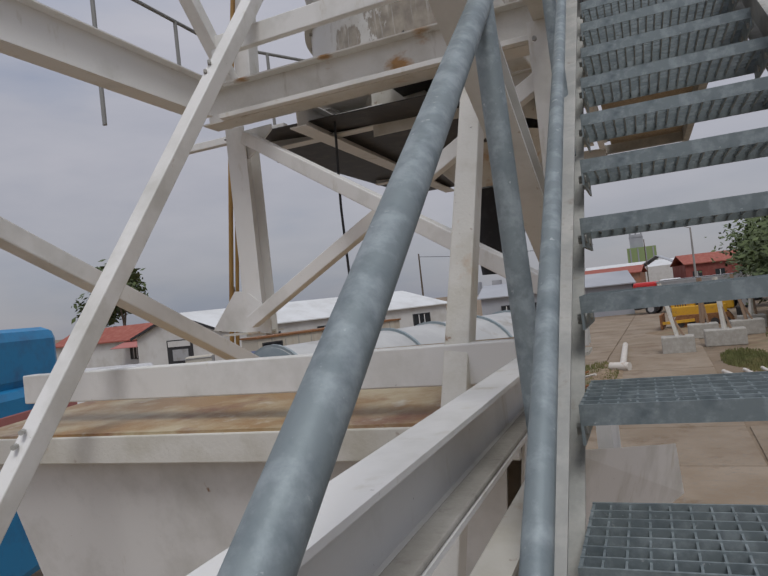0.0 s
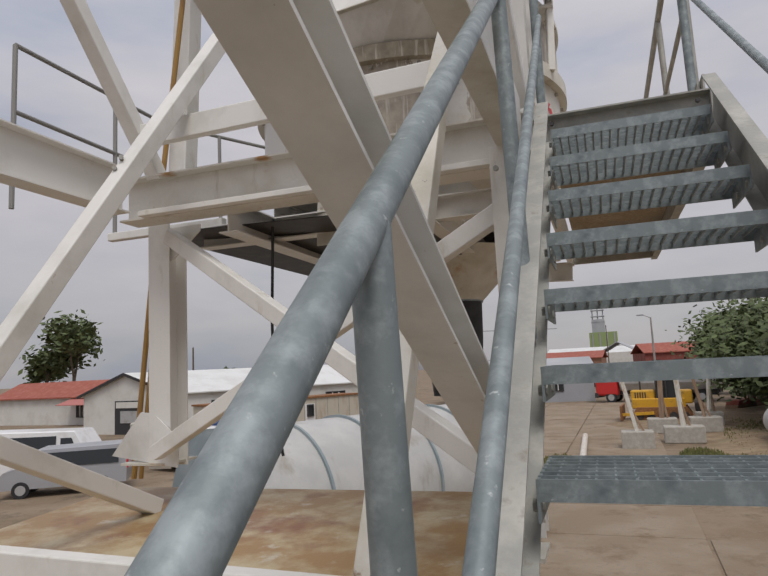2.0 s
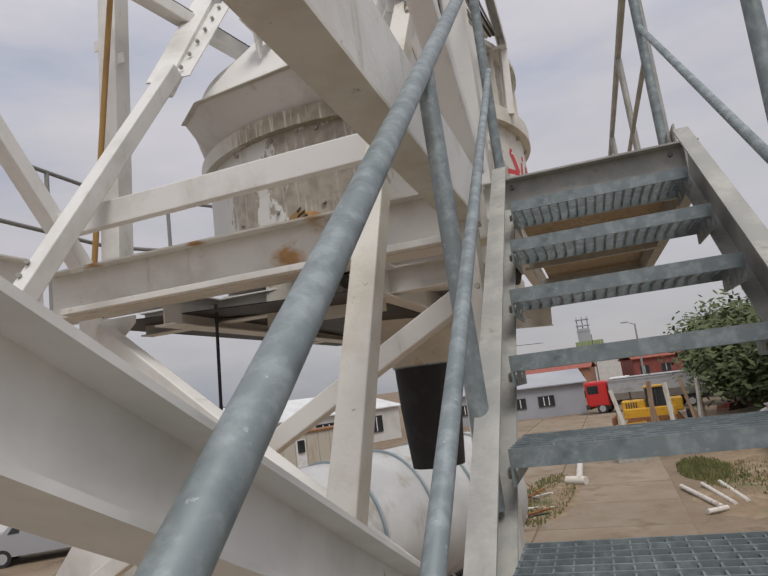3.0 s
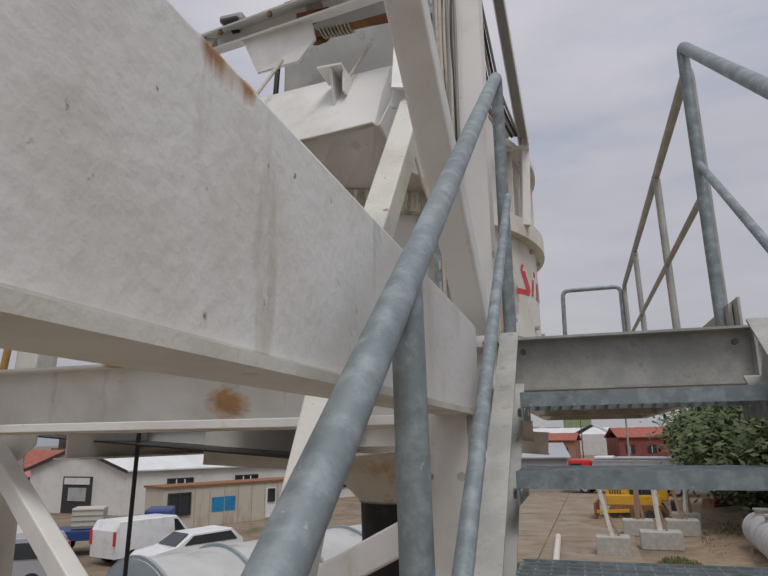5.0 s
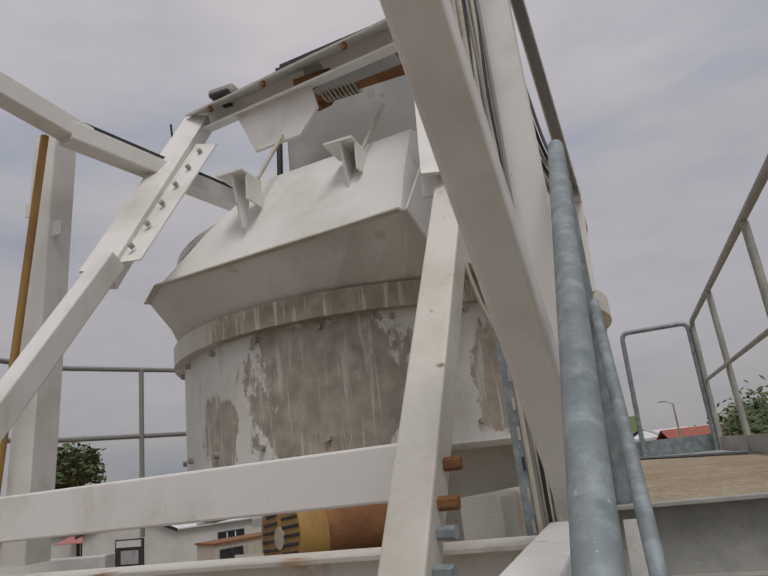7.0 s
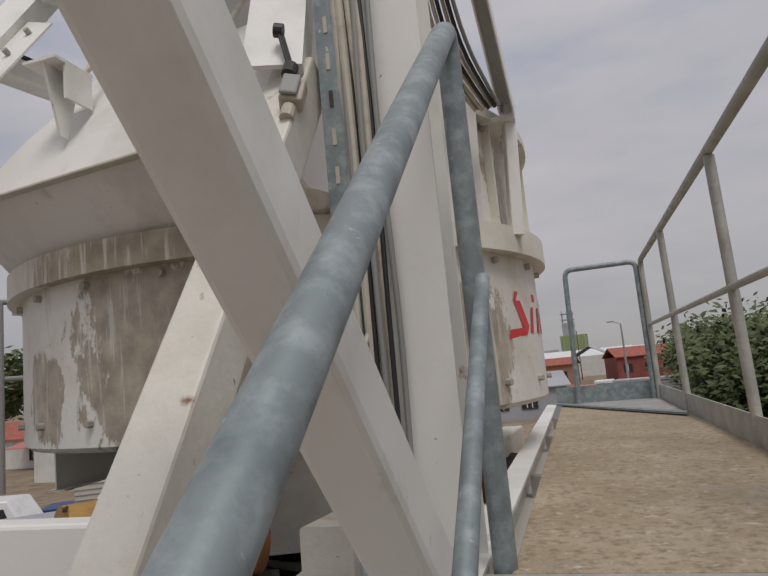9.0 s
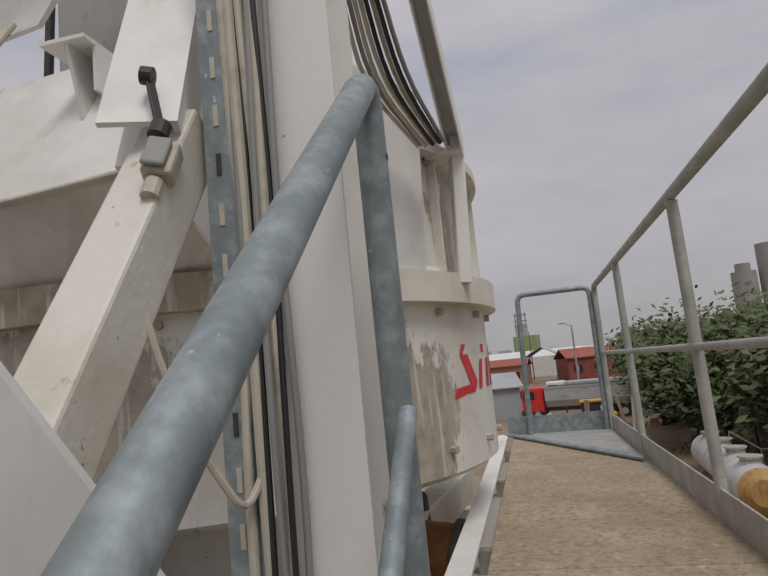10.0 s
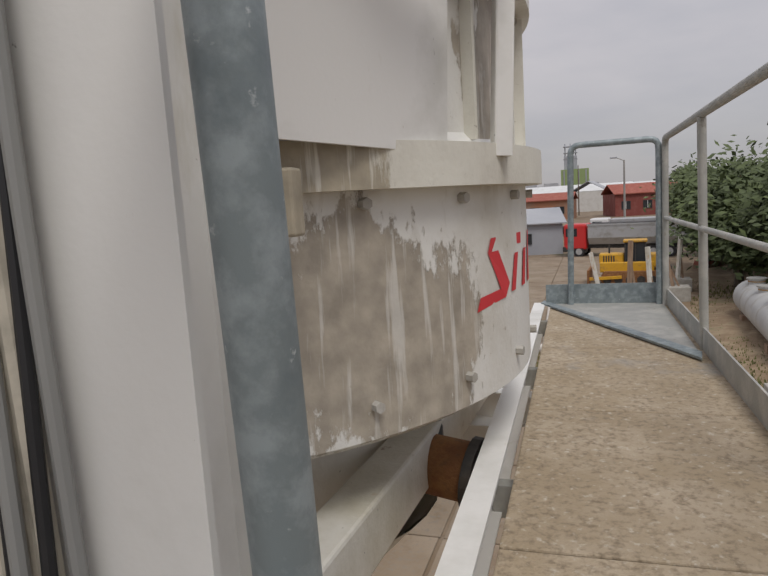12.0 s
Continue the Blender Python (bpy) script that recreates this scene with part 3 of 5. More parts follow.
# ---- aggregate hopper under the frame ----
hopper = thing("hopper", (-1.3, 2.2, GZ), "white painted steel hopper with a rusty wet deck", "hopper")
part("deck_beam", bar((-2.85, 1.85, 4.13), (-0.28, 1.66, 4.13), rect(0.07, 0.145)), M_WHITE, hopper)
part("deck", plate(bmesh.new(), ((-3.0, 1.59, 3.93), (-0.30, 1.59, 3.93), (-0.25, 3.6, 4.05), (-2.95, 3.6, 4.05)), (0, 0, 0.012)), M_DECK, hopper, "rusty wet steel deck")
part("fascia", bar((-3.0, 1.60, 3.87), (-0.30, 1.60, 3.87), rect(0.04, 0.12, 0.006)), M_STAINED, hopper)
part("front_panel", plate(bmesh.new(), ((-2.95, 1.66, 3.92), (-0.35, 1.66, 3.92), (-0.6, 1.95, 2.0), (-2.5, 1.95, 2.0)), (0, 0.01, 0)), M_WHITE, hopper)
part("back_panel", plate(bmesh.new(), ((-2.9, 3.58, 4.04), (-0.28, 3.58, 4.04), (-0.6, 2.9, 2.0), (-2.5, 2.9, 2.0)), (0, -0.01, 0)), M_WHITE, hopper)
part("side_panel", plate(bmesh.new(), ((-0.29, 1.7, 3.92), (-0.29, 3.56, 4.03), (-0.59, 2.9, 2.0), (-0.59, 1.95, 2.0)), (-0.01, 0, 0)), M_WHITE, hopper)
part("side_panel", plate(bmesh.new(), ((-2.9, 1.7, 3.92), (-2.9, 3.56, 4.03), (-2.51, 2.9, 2.0), (-2.51, 1.95, 2.0)), (0.01, 0, 0)), M_WHITE, hopper)
ch = part("side_channel", bar((-0.215, -0.8, 4.075), (-0.215, 1.62, 4.075), c_shape(0.085, 0.16, 0.010, -1)), M_WHITE, hopper)
part("dirt", bar((-0.20, -0.7, 4.012), (-0.20, 1.55, 4.012), rect(0.05, 0.012, 0.004)), M_CEMENT, ch, "dried cement dirt in the channel")
part("lower_channel", bar((-0.15, -0.6, 3.84), (-0.15, 1.7, 3.84), c_shape(0.07, 0.12, 0.010, -1)), M_STAINED, hopper)
part("chute_plate", plate(bmesh.new(), ((-0.147, 1.558, 3.845), (0.185, 3.026, 3.501), (0.203, 3.355, 3.145), (-0.168, 2.058, 3.280)), (0.01, 0, 0)), M_WHITE, hopper)
for x in (-2.7, -0.3):
    for y in (1.75, 3.15):
        part("leg", bar((x, y, GZ), (x, y, 3.9), rect(0.14, 0.14)), M_WHITE, hopper)
part("side_box", box(bmesh.new(), (-0.081, 2.497, 3.273), (0.06, 0.5, 1.2)), M_WHITE, hopper)

# ---- pipes and cables on the frame ----
solo("ochre_pipe", tube(((-2.737, 3.444, 4.142), (-2.533, 3.402, 5.642), (-2.159, 3.300, 7.684)), 0.017, 12), M_OCHRE, "rust-stained ochre pipe rising beside the frame column", "pipe", smooth=True)
solo("ochre_pipe", tube(((-2.705, 3.472, 4.139), (-2.501, 3.431, 5.639), (-2.454, 3.426, 5.756)), 0.014, 12), M_OCHRE, "short ochre pipe strapped beside the frame column", "pipe", smooth=True)
solo("hanging_cable", tube(((-1.643, 3.332, 5.657), (-1.680, 3.357, 5.052), (-1.674, 3.364, 4.494), (-1.641, 3.376, 4.288)), 0.009, 8), M_BLACK, "black cable hanging below the mixer floor", "cable", smooth=True)
back_rail = thing("handrail", (-2.644, 4.927, 5.919), "grey tube guard rail behind the mixer drum", "handrail", "handrails")
for z in (6.95, 6.50):
    part("rail", tube(((-3.3, 3.0, z), (-3.3, 4.5, z), (-2.55, 5.9, z)), 0.016, 10), M_GREYC, back_rail, smooth=True)
for p in ((-3.3, 3.0), (-3.3, 3.9), (-3.05, 4.95), (-2.6, 5.8)):
    part("post", tube(((*p, 6.95), (*p, 5.86)), 0.016, 10), M_GREYC, back_rail, smooth=True)
beam("walkway_strut", (-2.34, 3.9, 5.84), (-3.34, 3.9, 5.84), rect(0.06, 0.06))
beam("walkway_strut", (-2.30, 5.7, 5.84), (-2.68, 5.7, 5.84), rect(0.06, 0.06))

CB = [Vector((-0.240, 3.203, 5.6)), None, None, Vector((-0.240, 3.203, 8.75))]
tr = thing("cable_tray", CB[0], "slotted galvanized cable tray fixed to the column", "cable tray")
part("channel", bar(CB[0] + Vector((-0.05, 0, 0)), CB[3] + Vector((-0.05, 0, 0)), c_shape(0.045, 0.03, 0.003, 1), (0, -1, 0)), M_GALV, tr)
dslot = (CB[3] - CB[0]).normalized()
for i in range(36):
    p = CB[0] + Vector((-0.05, -0.016, 0)) + dslot * (0.06 + i * 0.08)
    part("slot", prism(bmesh.new(), p, p + dslot * 0.035, [(-0.004, -0.001), (0.004, -0.001), (0.004, 0.001), (-0.004, 0.001)], (0, -1, 0)), M_DARK if i % 5 == 0 else M_CREAM, tr)
rng = random.Random(4)
for i in range(9):
    off = 0.009 * i - 0.032
    pts = []
    for j in range(9):
        f_ = j / 8
        p = CB[0].lerp(CB[3], f_) + Vector((off + rng.uniform(-0.006, 0.006), -0.012 + rng.uniform(-0.010, 0.010), 0))
        pts.append(p)
    cm = (M_CREAM, M_GREYC, M_CREAM, M_BLACK, M_CREAM, M_GREYC, M_CREAM, M_BLACK, M_GREYC)[i]
    solo("cable", tube(pts, (0.0075, 0.006, 0.009, 0.005, 0.007, 0.006, 0.008, 0.005, 0.006)[i], 8, 0.1), cm,
         ("cream" if cm is M_CREAM else "grey" if cm is M_GREYC else "black") + " cable clipped along the cable tray", "cable", "cables on the column", smooth=True)

# ---- mixer drum ----
DC, DR = (-1.24, 5.04), 1.215
drum = thing("mixer_drum", (*DC, 5.6), "round white mixer drum with peeling paint and cement patches", "mixer drum")
part("shell", lathe(((0.3, 6.15), (DR - 0.03, 6.15), (DR, 6.17), (DR, 6.75)), DC, 96), M_DRUM, drum, smooth=True)
part("band", lathe(((DR, 6.75), (DR + 0.055, 6.75), (DR + 0.055, 6.855), (DR - 0.03, 6.855)), DC, 96), M_BAND, drum, "flaking white flange band", True)
part("upper_shell", lathe(((DR - 0.03, 6.855), (DR - 0.03, 7.30), (DR + 0.03, 7.30), (DR + 0.03, 7.34), (0.3, 7.34)), DC, 96), M_DRUM, drum, smooth=True)
part("base_skirt", lathe(((DR - 0.42, 5.70), (DR - 0.42, 6.15)), DC), M_STAINED, drum, smooth=True)
for i in range(24):
    a = radians(15 * i + 4)
    for z, r in ((6.72, DR), (6.25, DR)):
        p = Vector((DC[0] + r * math.cos(a), DC[1] + r * math.sin(a), z))
        if p.y < 5.5:
            part("bolt", cyl(bmesh.new(), p, p + Vector((0.022 * math.cos(a), 0.022 * math.sin(a), 0)), 0.014, n=6), M_CEMENT, drum)
for deg in (-22, 4):
    a = radians(deg)
    c = Vector((DC[0] + (DR - 0.02) * math.cos(a), DC[1] + (DR - 0.02) * math.sin(a), 7.08))
    rib = part("rib", box(bmesh.new(), (0, 0, 0), (0.05, 0.012, 0.42), Matrix.Translation(c) @ Matrix.Rotation(a, 4, "Z")), M_BAND, drum)
    for z in (7.282, 6.334, 6.474):
        q = Vector((c.x, c.y, z))
        part("bolt", cyl(bmesh.new(), q, q + Vector((0.025 * math.sin(a), -0.025 * math.cos(a), 0)), 0.012, n=6), M_CEMENT, rib)
lug = part("lifting_lug", box(bmesh.new(), (-0.384, 3.999, 6.731), (0.03, 0.05, 0.13), None, 0.006), M_BAND, drum)
part("lifting_lug", plate(bmesh.new(), ((-2.084, 4.265, 6.837), (-2.210, 4.241, 6.829), (-2.215, 4.239, 6.728), (-2.090, 4.263, 6.716)), (0, 0.014, 0)), M_WHITE, drum)
pan = part("side_panel", plate(bmesh.new(), ((-0.548, 3.666, 6.864), (-0.158, 4.417, 6.827), (-0.128, 4.429, 7.488), (-0.488, 3.740, 7.491), (-0.615, 3.529, 7.027)), (-0.01, 0.003, 0)), M_WHITE, drum, "flat white bolted cover panel")
bolts(pan, ((-0.195, 4.391, 6.896), (-0.187, 4.394, 7.058), (-0.182, 4.396, 7.179)), (0.02, -0.006, 0), 0.013)


def on_drum(u, z):
    """A place on the shell: u metres round from the mark's left edge."""
    a = math.atan2(4.60 - DC[1], -0.105 - DC[0]) + u / DR
    return Vector((DC[0] + (DR + 0.003) * math.cos(a), DC[1] + (DR + 0.003) * math.sin(a), z))


for shape in (((0.04, 6.605), (0.30, 6.605), (0.30, 6.572), (0.02, 6.566)), ((0.02, 6.566), (0.085, 6.568), (0.165, 6.465), (0.095, 6.457)),
              ((0.165, 6.465), (0.095, 6.457), (-0.03, 6.449), (-0.05, 6.412), (0.13, 6.428)),
              ((0.22, 6.547), (0.26, 6.547), (0.22, 6.437), (0.18, 6.437)), ((0.34, 6.551), (0.39, 6.551), (0.35, 6.437), (0.30, 6.437)), ((0.45, 6.601), (0.50, 6.601), (0.46, 6.437), (0.41, 6.437))):
    bm = bmesh.new()
    bm.faces.new([bm.verts.new(on_drum(u, z)) for u, z in shape])
    part("painted_mark", bm, M_RED, drum, "red painted slanted mark")

# hood over the drum, square above and round below
hood = thing("mixer_hood", (-1.033, 4.226, 6.917), "white sheet steel mixer hood with folded panels and brackets", "mixer hood")
HY0 = 3.60
LIP = [Vector(p) for p in ((-0.636, 3.515, 7.024), (-1.902, 3.729, 7.036), (-2.181, 3.992, 7.059), (-2.392, 6.163, 7.083), (-0.180, 5.787, 6.958), (-0.222, 4.432, 6.970))]


def lip_at(a):
    """Where the lip lies in direction a from the drum's axis."""
    u = Vector((math.cos(a), math.sin(a)))
    for p, q in zip(LIP, LIP[1:] + LIP[:1]):
        e, w = (q - p).to_2d(), p.to_2d() - Vector(DC)
        den = u.x * e.y - u.y * e.x
        if abs(den) < 1e-9:
            continue
        r_, f_ = (w.x * e.y - w.y * e.x) / den, (w.x * u.y - w.y * u.x) / den
        if r_ > 0 and -1e-6 <= f_ <= 1 + 1e-6:
            return p.lerp(q, f_)
    return Vector((*(Vector(DC) + u * DR), 7.0))


bm = bmesh.new()
turns = sorted([2 * math.pi * i / 48 for i in range(48)] + [math.atan2(p.y - DC[1], p.x - DC[0]) % (2 * math.pi) for p in LIP])
ring_a = [bm.verts.new((DC[0] + (DR + 0.01) * math.cos(a), DC[1] + (DR + 0.01) * math.sin(a), 6.85)) for a in turns]
ring_b = [bm.verts.new(lip_at(a)) for a in turns]
for i in range(len(turns)):
    j = (i + 1) % len(turns)
    bm.faces.new((ring_a[i], ring_a[j], ring_b[j], ring_b[i]))
part("transition", bm, M_WHITE, hood)
UPPER = [Vector(p) for p in ((-0.636, 3.634, 7.242), (-1.691, 3.813, 7.274), (-1.940, 4.048, 7.279), (-2.049, 5.997, 7.293), (-0.223, 5.686, 7.185), (-0.255, 4.443, 7.186))]
TOP = [Vector(p) for p in ((-0.633, 3.811, 7.506), (-1.448, 3.926, 7.525), (-1.634, 4.173, 7.543), (-1.724, 5.835, 7.555), (-0.284, 5.591, 7.475), (-0.315, 4.460, 7.476))]
for low_, high_ in ((LIP, UPPER), (UPPER, TOP)):
    for i in range(6):
        j = (i + 1) % 6
        inward = Vector((DC[0] - (low_[i].x + low_[j].x) / 2, DC[1] - (low_[i].y + low_[j].y) / 2, 0)).normalized() * 0.01
        part("hood_panel", plate(bmesh.new(), (low_[i], low_[j], high_[j], high_[i]), inward), M_WHITE, hood)
part("top", plate(bmesh.new(), TOP, (0, 0, -0.01)), M_WHITE, hood)
for p, q in ((LIP[0], LIP[1]), (LIP[1], LIP[2])):
    part("lip", bar(p + Vector((0, -0.012, -0.004)), q + Vector((0, -0.012, -0.004)), rect(0.035, 0.010, 0.003)), M_STAINED, hood)
for x, z in ((-1.428, 7.40), (-0.90, 7.40)):
    br = part("bracket", plate(bmesh.new(), ((x, HY0 + 0.02, z + 0.03), (x, HY0 + 0.18, z + 0.03), (x, HY0 + 0.12, z - 0.2), (x, HY0 + 0.09, z - 0.2)), (0.010, 0, 0)), M_WHITE, hood)
    part("bracket_top", box(bmesh.new(), (x, HY0 + 0.095, z + 0.035), (0.13, 0.17, 0.010)), M_WHITE, br)
    part("bracket_side", box(bmesh.new(), (x + 0.06, HY0 + 0.115, z - 0.03), (0.010, 0.12, 0.12)), M_WHITE, br)
    part("stay", tube(((x + 0.05, HY0 + 0.16, z + 0.04), (x + 0.13, HY0 + 0.30, z + 0.32)), 0.010, 8), M_CREAM, br)

# lifting gantry
gantry = thing("gantry", (-1.145, 3.563, 6.886), "white steel gantry over the mixer hood", "gantry")
GK = Vector((-1.973, 4.189, 8.144))
part("leg", bar((-1.928, 3.380, 6.983), GK, c_shape(0.13, 0.10, 0.010, 1), (0.3, -1, 0.4)), M_WHITE, gantry)
part("leg_plate", plate(bmesh.new(), ((-1.893, 3.421, 7.060), (-1.747, 3.419, 7.046), (-1.747, 4.007, 7.858), (-1.891, 4.033, 7.913)), (0, 0.01, 0)), M_WHITE, gantry)
for i in range(6):
    p = Vector((-1.816, 3.455, 7.124)).lerp(Vector((-1.813, 3.960, 7.804)), i / 5)
    part("bolt", cyl(bmesh.new(), p, p + Vector((0.0, -0.02, 0.01)), 0.012, n=6), M_GALV_OLD, gantry)
GE = Vector((-0.472, 3.611, 7.855))
tb = part("top_beam", bar(GK, GE, c_shape(0.16, 0.11, 0.010, -1), (0, -0.5, 1)), M_WHITE, gantry)
for f_ in (0.12, 0.4, 0.75):
    p = GK.lerp(GE, f_) + Vector((0, -0.075, -0.01))
    part("bolt", cyl(bmesh.new(), p, p + Vector((0, -0.02, 0)), 0.016, n=6), M_RUST, tb)
part("leg", bar(GE, (-0.393, 3.153, 6.913), c_shape(0.12, 0.10, 0.010, -1), (0.3, -1, 0.4)), M_WHITE, gantry)
part("bearing_plate", plate(bmesh.new(), ((-1.635, 4.038, 8.009), (-1.116, 3.869, 7.938), (-1.081, 3.859, 7.793), (-1.190, 3.875, 7.682), (-1.501, 3.985, 7.733)), (0, 0.02, 0)), M_WHITE, gantry)
winch = thing("winch", (-0.989, 4.074, 7.926), "rusty winch motor with finned housing on the gantry", "winch")
part("motor", cyl(bmesh.new(), (-1.141, 4.001, 8.063), (-0.671, 3.921, 8.037), 0.10, n=24), M_GREY, winch, smooth=True)
for i in range(9):
    x = -1.12 + i * 0.022
    part("fin", cyl(bmesh.new(), (x, 4.05, 8.06), (x + 0.006, 4.05, 8.06), 0.118, n=20), M_CREAM, winch)
part("drum", cyl(bmesh.new(), (-1.212, 4.104, 8.080), (-1.160, 4.084, 8.075), 0.13, n=24), M_RUST, winch)
part("cradle", box(bmesh.new(), (-0.935, 3.987, 7.982), (0.55, 0.2, 0.03)), M_RUST, winch)
lamp = thing("work_lamp", (-1.763, 4.131, 8.164), "green-grey work lamp bolted on the gantry", "lamp")
part("housing", box(bmesh.new(), (-1.741, 4.106, 8.213), (0.16, 0.10, 0.05), None, 0.012), M_GREY, lamp)
part("lens", box(bmesh.new(), (-1.742, 4.060, 8.187), (0.12, 0.05, 0.02), None, 0.006), M_DARK, lamp)
part("bracket", box(bmesh.new(), (-1.742, 4.128, 8.172), (0.05, 0.03, 0.04)), M_DARK, lamp)
sens = thing("sensor", (-1.904, 3.966, 7.873), "small black sensor with an aerial on the gantry leg", "sensor")
part("body", box(bmesh.new(), (-2.039, 4.034, 7.887), (0.06, 0.06, 0.07), None, 0.015), M_DARK, sens)
part("aerial", tube(((-2.038, 4.035, 7.907), (-2.041, 4.017, 8.069)), 0.006, 8), M_BLACK, sens)
part("cable", tube(((-2.040, 4.034, 7.866), (-2.083, 3.950, 7.850), (-2.047, 3.873, 7.725)), 0.005, 6), M_CREAM, sens)
box_t = thing("crate", (-1.056, 4.699, 7.488), "dark mesh-sided housing behind the gantry", "housing")
part("body", box(bmesh.new(), (-1.033, 4.651, 7.992), (0.95, 0.6, 0.86), None, 0.02), M_GREY, box_t)
part("rim", bar((-1.527, 4.395, 8.486), (-0.464, 4.191, 8.402), rect(0.03, 0.04)), M_DARK, box_t)
part("post", tube(((-1.589, 4.382, 7.580), (-1.547, 4.398, 8.488)), 0.018, 8), M_DARK, box_t)

sw = thing("limit_switch", (-0.356, 3.009, 6.829), "cream limit switch box with a lever arm", "switch")
SM = Matrix.Translation((-0.335, 3.10, 6.86)) @ Euler((radians(-25), radians(12), radians(15))).to_matrix().to_4x4() @ Matrix.Scale(0.72, 4)
body = part("box", box(bmesh.new(), (0, 0, 0), (0.062, 0.05, 0.085), SM, 0.006), M_CREAM, sw)
part("lid", box(bmesh.new(), (-0.005, -0.034, 0), (0.048, 0.012, 0.072), SM, 0.004), M_GREYC, body)
part("gland", cyl(bmesh.new(), SM @ Vector((0, 0, -0.05)), SM @ Vector((0, 0, -0.09)), 0.014, n=12), M_CREAM, body)
part("pivot", cyl(bmesh.new(), SM @ Vector((-0.02, -0.02, 0.05)), SM @ Vector((-0.02, -0.02, 0.085)), 0.015, n=12), M_DARK, sw)
part("lever", bar(SM @ Vector((-0.02, -0.03, 0.075)), SM @ Vector((-0.07, -0.05, 0.19)), rect(0.014, 0.006, 0.002)), M_DARK, sw)
part("roller", cyl(bmesh.new(), SM @ Vector((-0.085, -0.05, 0.19)), SM @ Vector((-0.06, -0.05, 0.19)), 0.014, n=12), M_BLACK, sw)
solo("switch_cable", tube(((-0.352, 3.09, 6.78), (-0.345, 3.04, 6.66), (-0.32, 3.08, 6.50), (-0.27, 3.16, 6.35), (-0.25, 3.20, 6.42)), 0.006, 8, 0.1), M_CREAM, "cream cable looping down from the limit switch", "cable", smooth=True)

# motor and discharge below the drum
mot = thing("drive_motor", (-0.991, 2.998, 5.755), "rusty electric drive motor with a slotted fan cover", "motor")
MA, MB = Vector((-1.14, 3.36, 5.925)), Vector((-0.86, 3.76, 5.925))
MD = (MB - MA).normalized()
part("body", cyl(bmesh.new(), MA + MD * 0.09, MB, 0.14, n=28), M_RUST, mot, smooth=True)
part("fan_cover", cyl(bmesh.new(), MA, MA + MD * 0.10, 0.15, n=28), M_OCHRE, mot, smooth=True)
part("hub", cyl(bmesh.new(), MA - MD * 0.006, MA, 0.035, n=16), M_CREAM, mot)
MS = Vector((MD.y, -MD.x, 0))
for i in range(10):
    z = (i - 4.5) * 0.027
    h = math.sqrt(0.135 ** 2 - z * z)
    for sg in (-1, 1):
        if h < 0.03:
            continue
        c = MA - MD * 0.002 + Vector((0, 0, z))
        part("slot", bar(c + MS * sg * 0.02 + Vector((0, 0, 0.02 * sg)), c + MS * sg * h + Vector((0, 0, 0.03 * sg)), rect(0.006, 0.010, 0.002)), M_DARK, mot)
part("bed", box(bmesh.new(), (-1.0, 3.55, 5.76), (0.42, 0.5, 0.06)), M_DARK, mot)
disc = thing("discharge_spout", (-1.002, 5.468, 4.584), "black rubber discharge sleeve under a brown steel cone", "spout")
part("cone", lathe(((0.60, 5.62), (0.235, 5.24), (0.225, 5.24), (0.59, 5.62)), (-0.98, 5.05), 32), M_STAINED, disc, smooth=True)
part("clamp", lathe(((0.235, 5.24), (0.245, 5.24), (0.245, 5.27), (0.235, 5.27)), (-0.98, 5.05), 32), M_GALV, disc)
part("sleeve", lathe(((0.235, 5.26), (0.225, 4.95), (0.19, 4.52), (0.18, 4.52), (0.215, 4.95), (0.22, 5.26)), (-0.98, 5.05), 32), M_RUBBER, disc, smooth=True)
valve = thing("gear_unit", (-0.296, 4.867, 5.731), "rusty bearing housing under the drum's edge", "bearing")
part("housing", cyl(bmesh.new(), (-0.395, 4.887, 5.842), (-0.197, 4.853, 5.822), 0.10, n=20), M_RUST, valve, smooth=True)
part("flange", cyl(bmesh.new(), (-0.218, 4.856, 5.825), (-0.187, 4.851, 5.821), 0.12, n=20), M_DARK, valve)
part("pipe", tube(((-0.343, 4.878, 5.837), (-0.387, 5.059, 5.993)), 0.04, 12), M_DARK, valve)

# cable bundle and tray above the platform
arm2 = thing("cable_bridge", (-0.182, 3.526, 7.340), "white perforated steel cable bridge above the drum", "cable bridge")
part("beam", bar((-0.173, 3.395, 8.961), (-0.027, 4.578, 7.326), c_shape(0.12, 0.06, 0.006, -1), (1, 0, 0)), M_WHITE, arm2)
part("post", bar((-0.050, 4.603, 6.822), (-0.025, 4.613, 7.367), rect(0.05, 0.05)), M_WHITE, arm2)
part("foot", box(bmesh.new(), (-0.070, 4.596, 7.300), (0.14, 0.08, 0.02)), M_WHITE, arm2)
for i in range(8):
    o = Vector((0.012 * i - 0.05, 0.004 * (i % 3), 0.006 * (i % 2)))
    m_ = (M_CREAM, M_GREYC, M_CREAM, M_CREAM, M_BLACK, M_CREAM, M_BLACK, M_GREYC)[i]
    solo("cable", tube((Vector((-0.250, 3.344, 8.664)) + o, Vector((-0.191, 3.710, 7.797)) + o, Vector((-0.156, 4.033, 7.368)) + o * 1.5, Vector((-0.075, 4.301, 7.249)) + o), 0.007, 8, 0.12), m_,
         ("cream" if m_ is M_CREAM else "grey" if m_ is M_GREYC else "black") + " cable hanging in a bundle above the drum", "cable", "cable bundle", smooth=True)

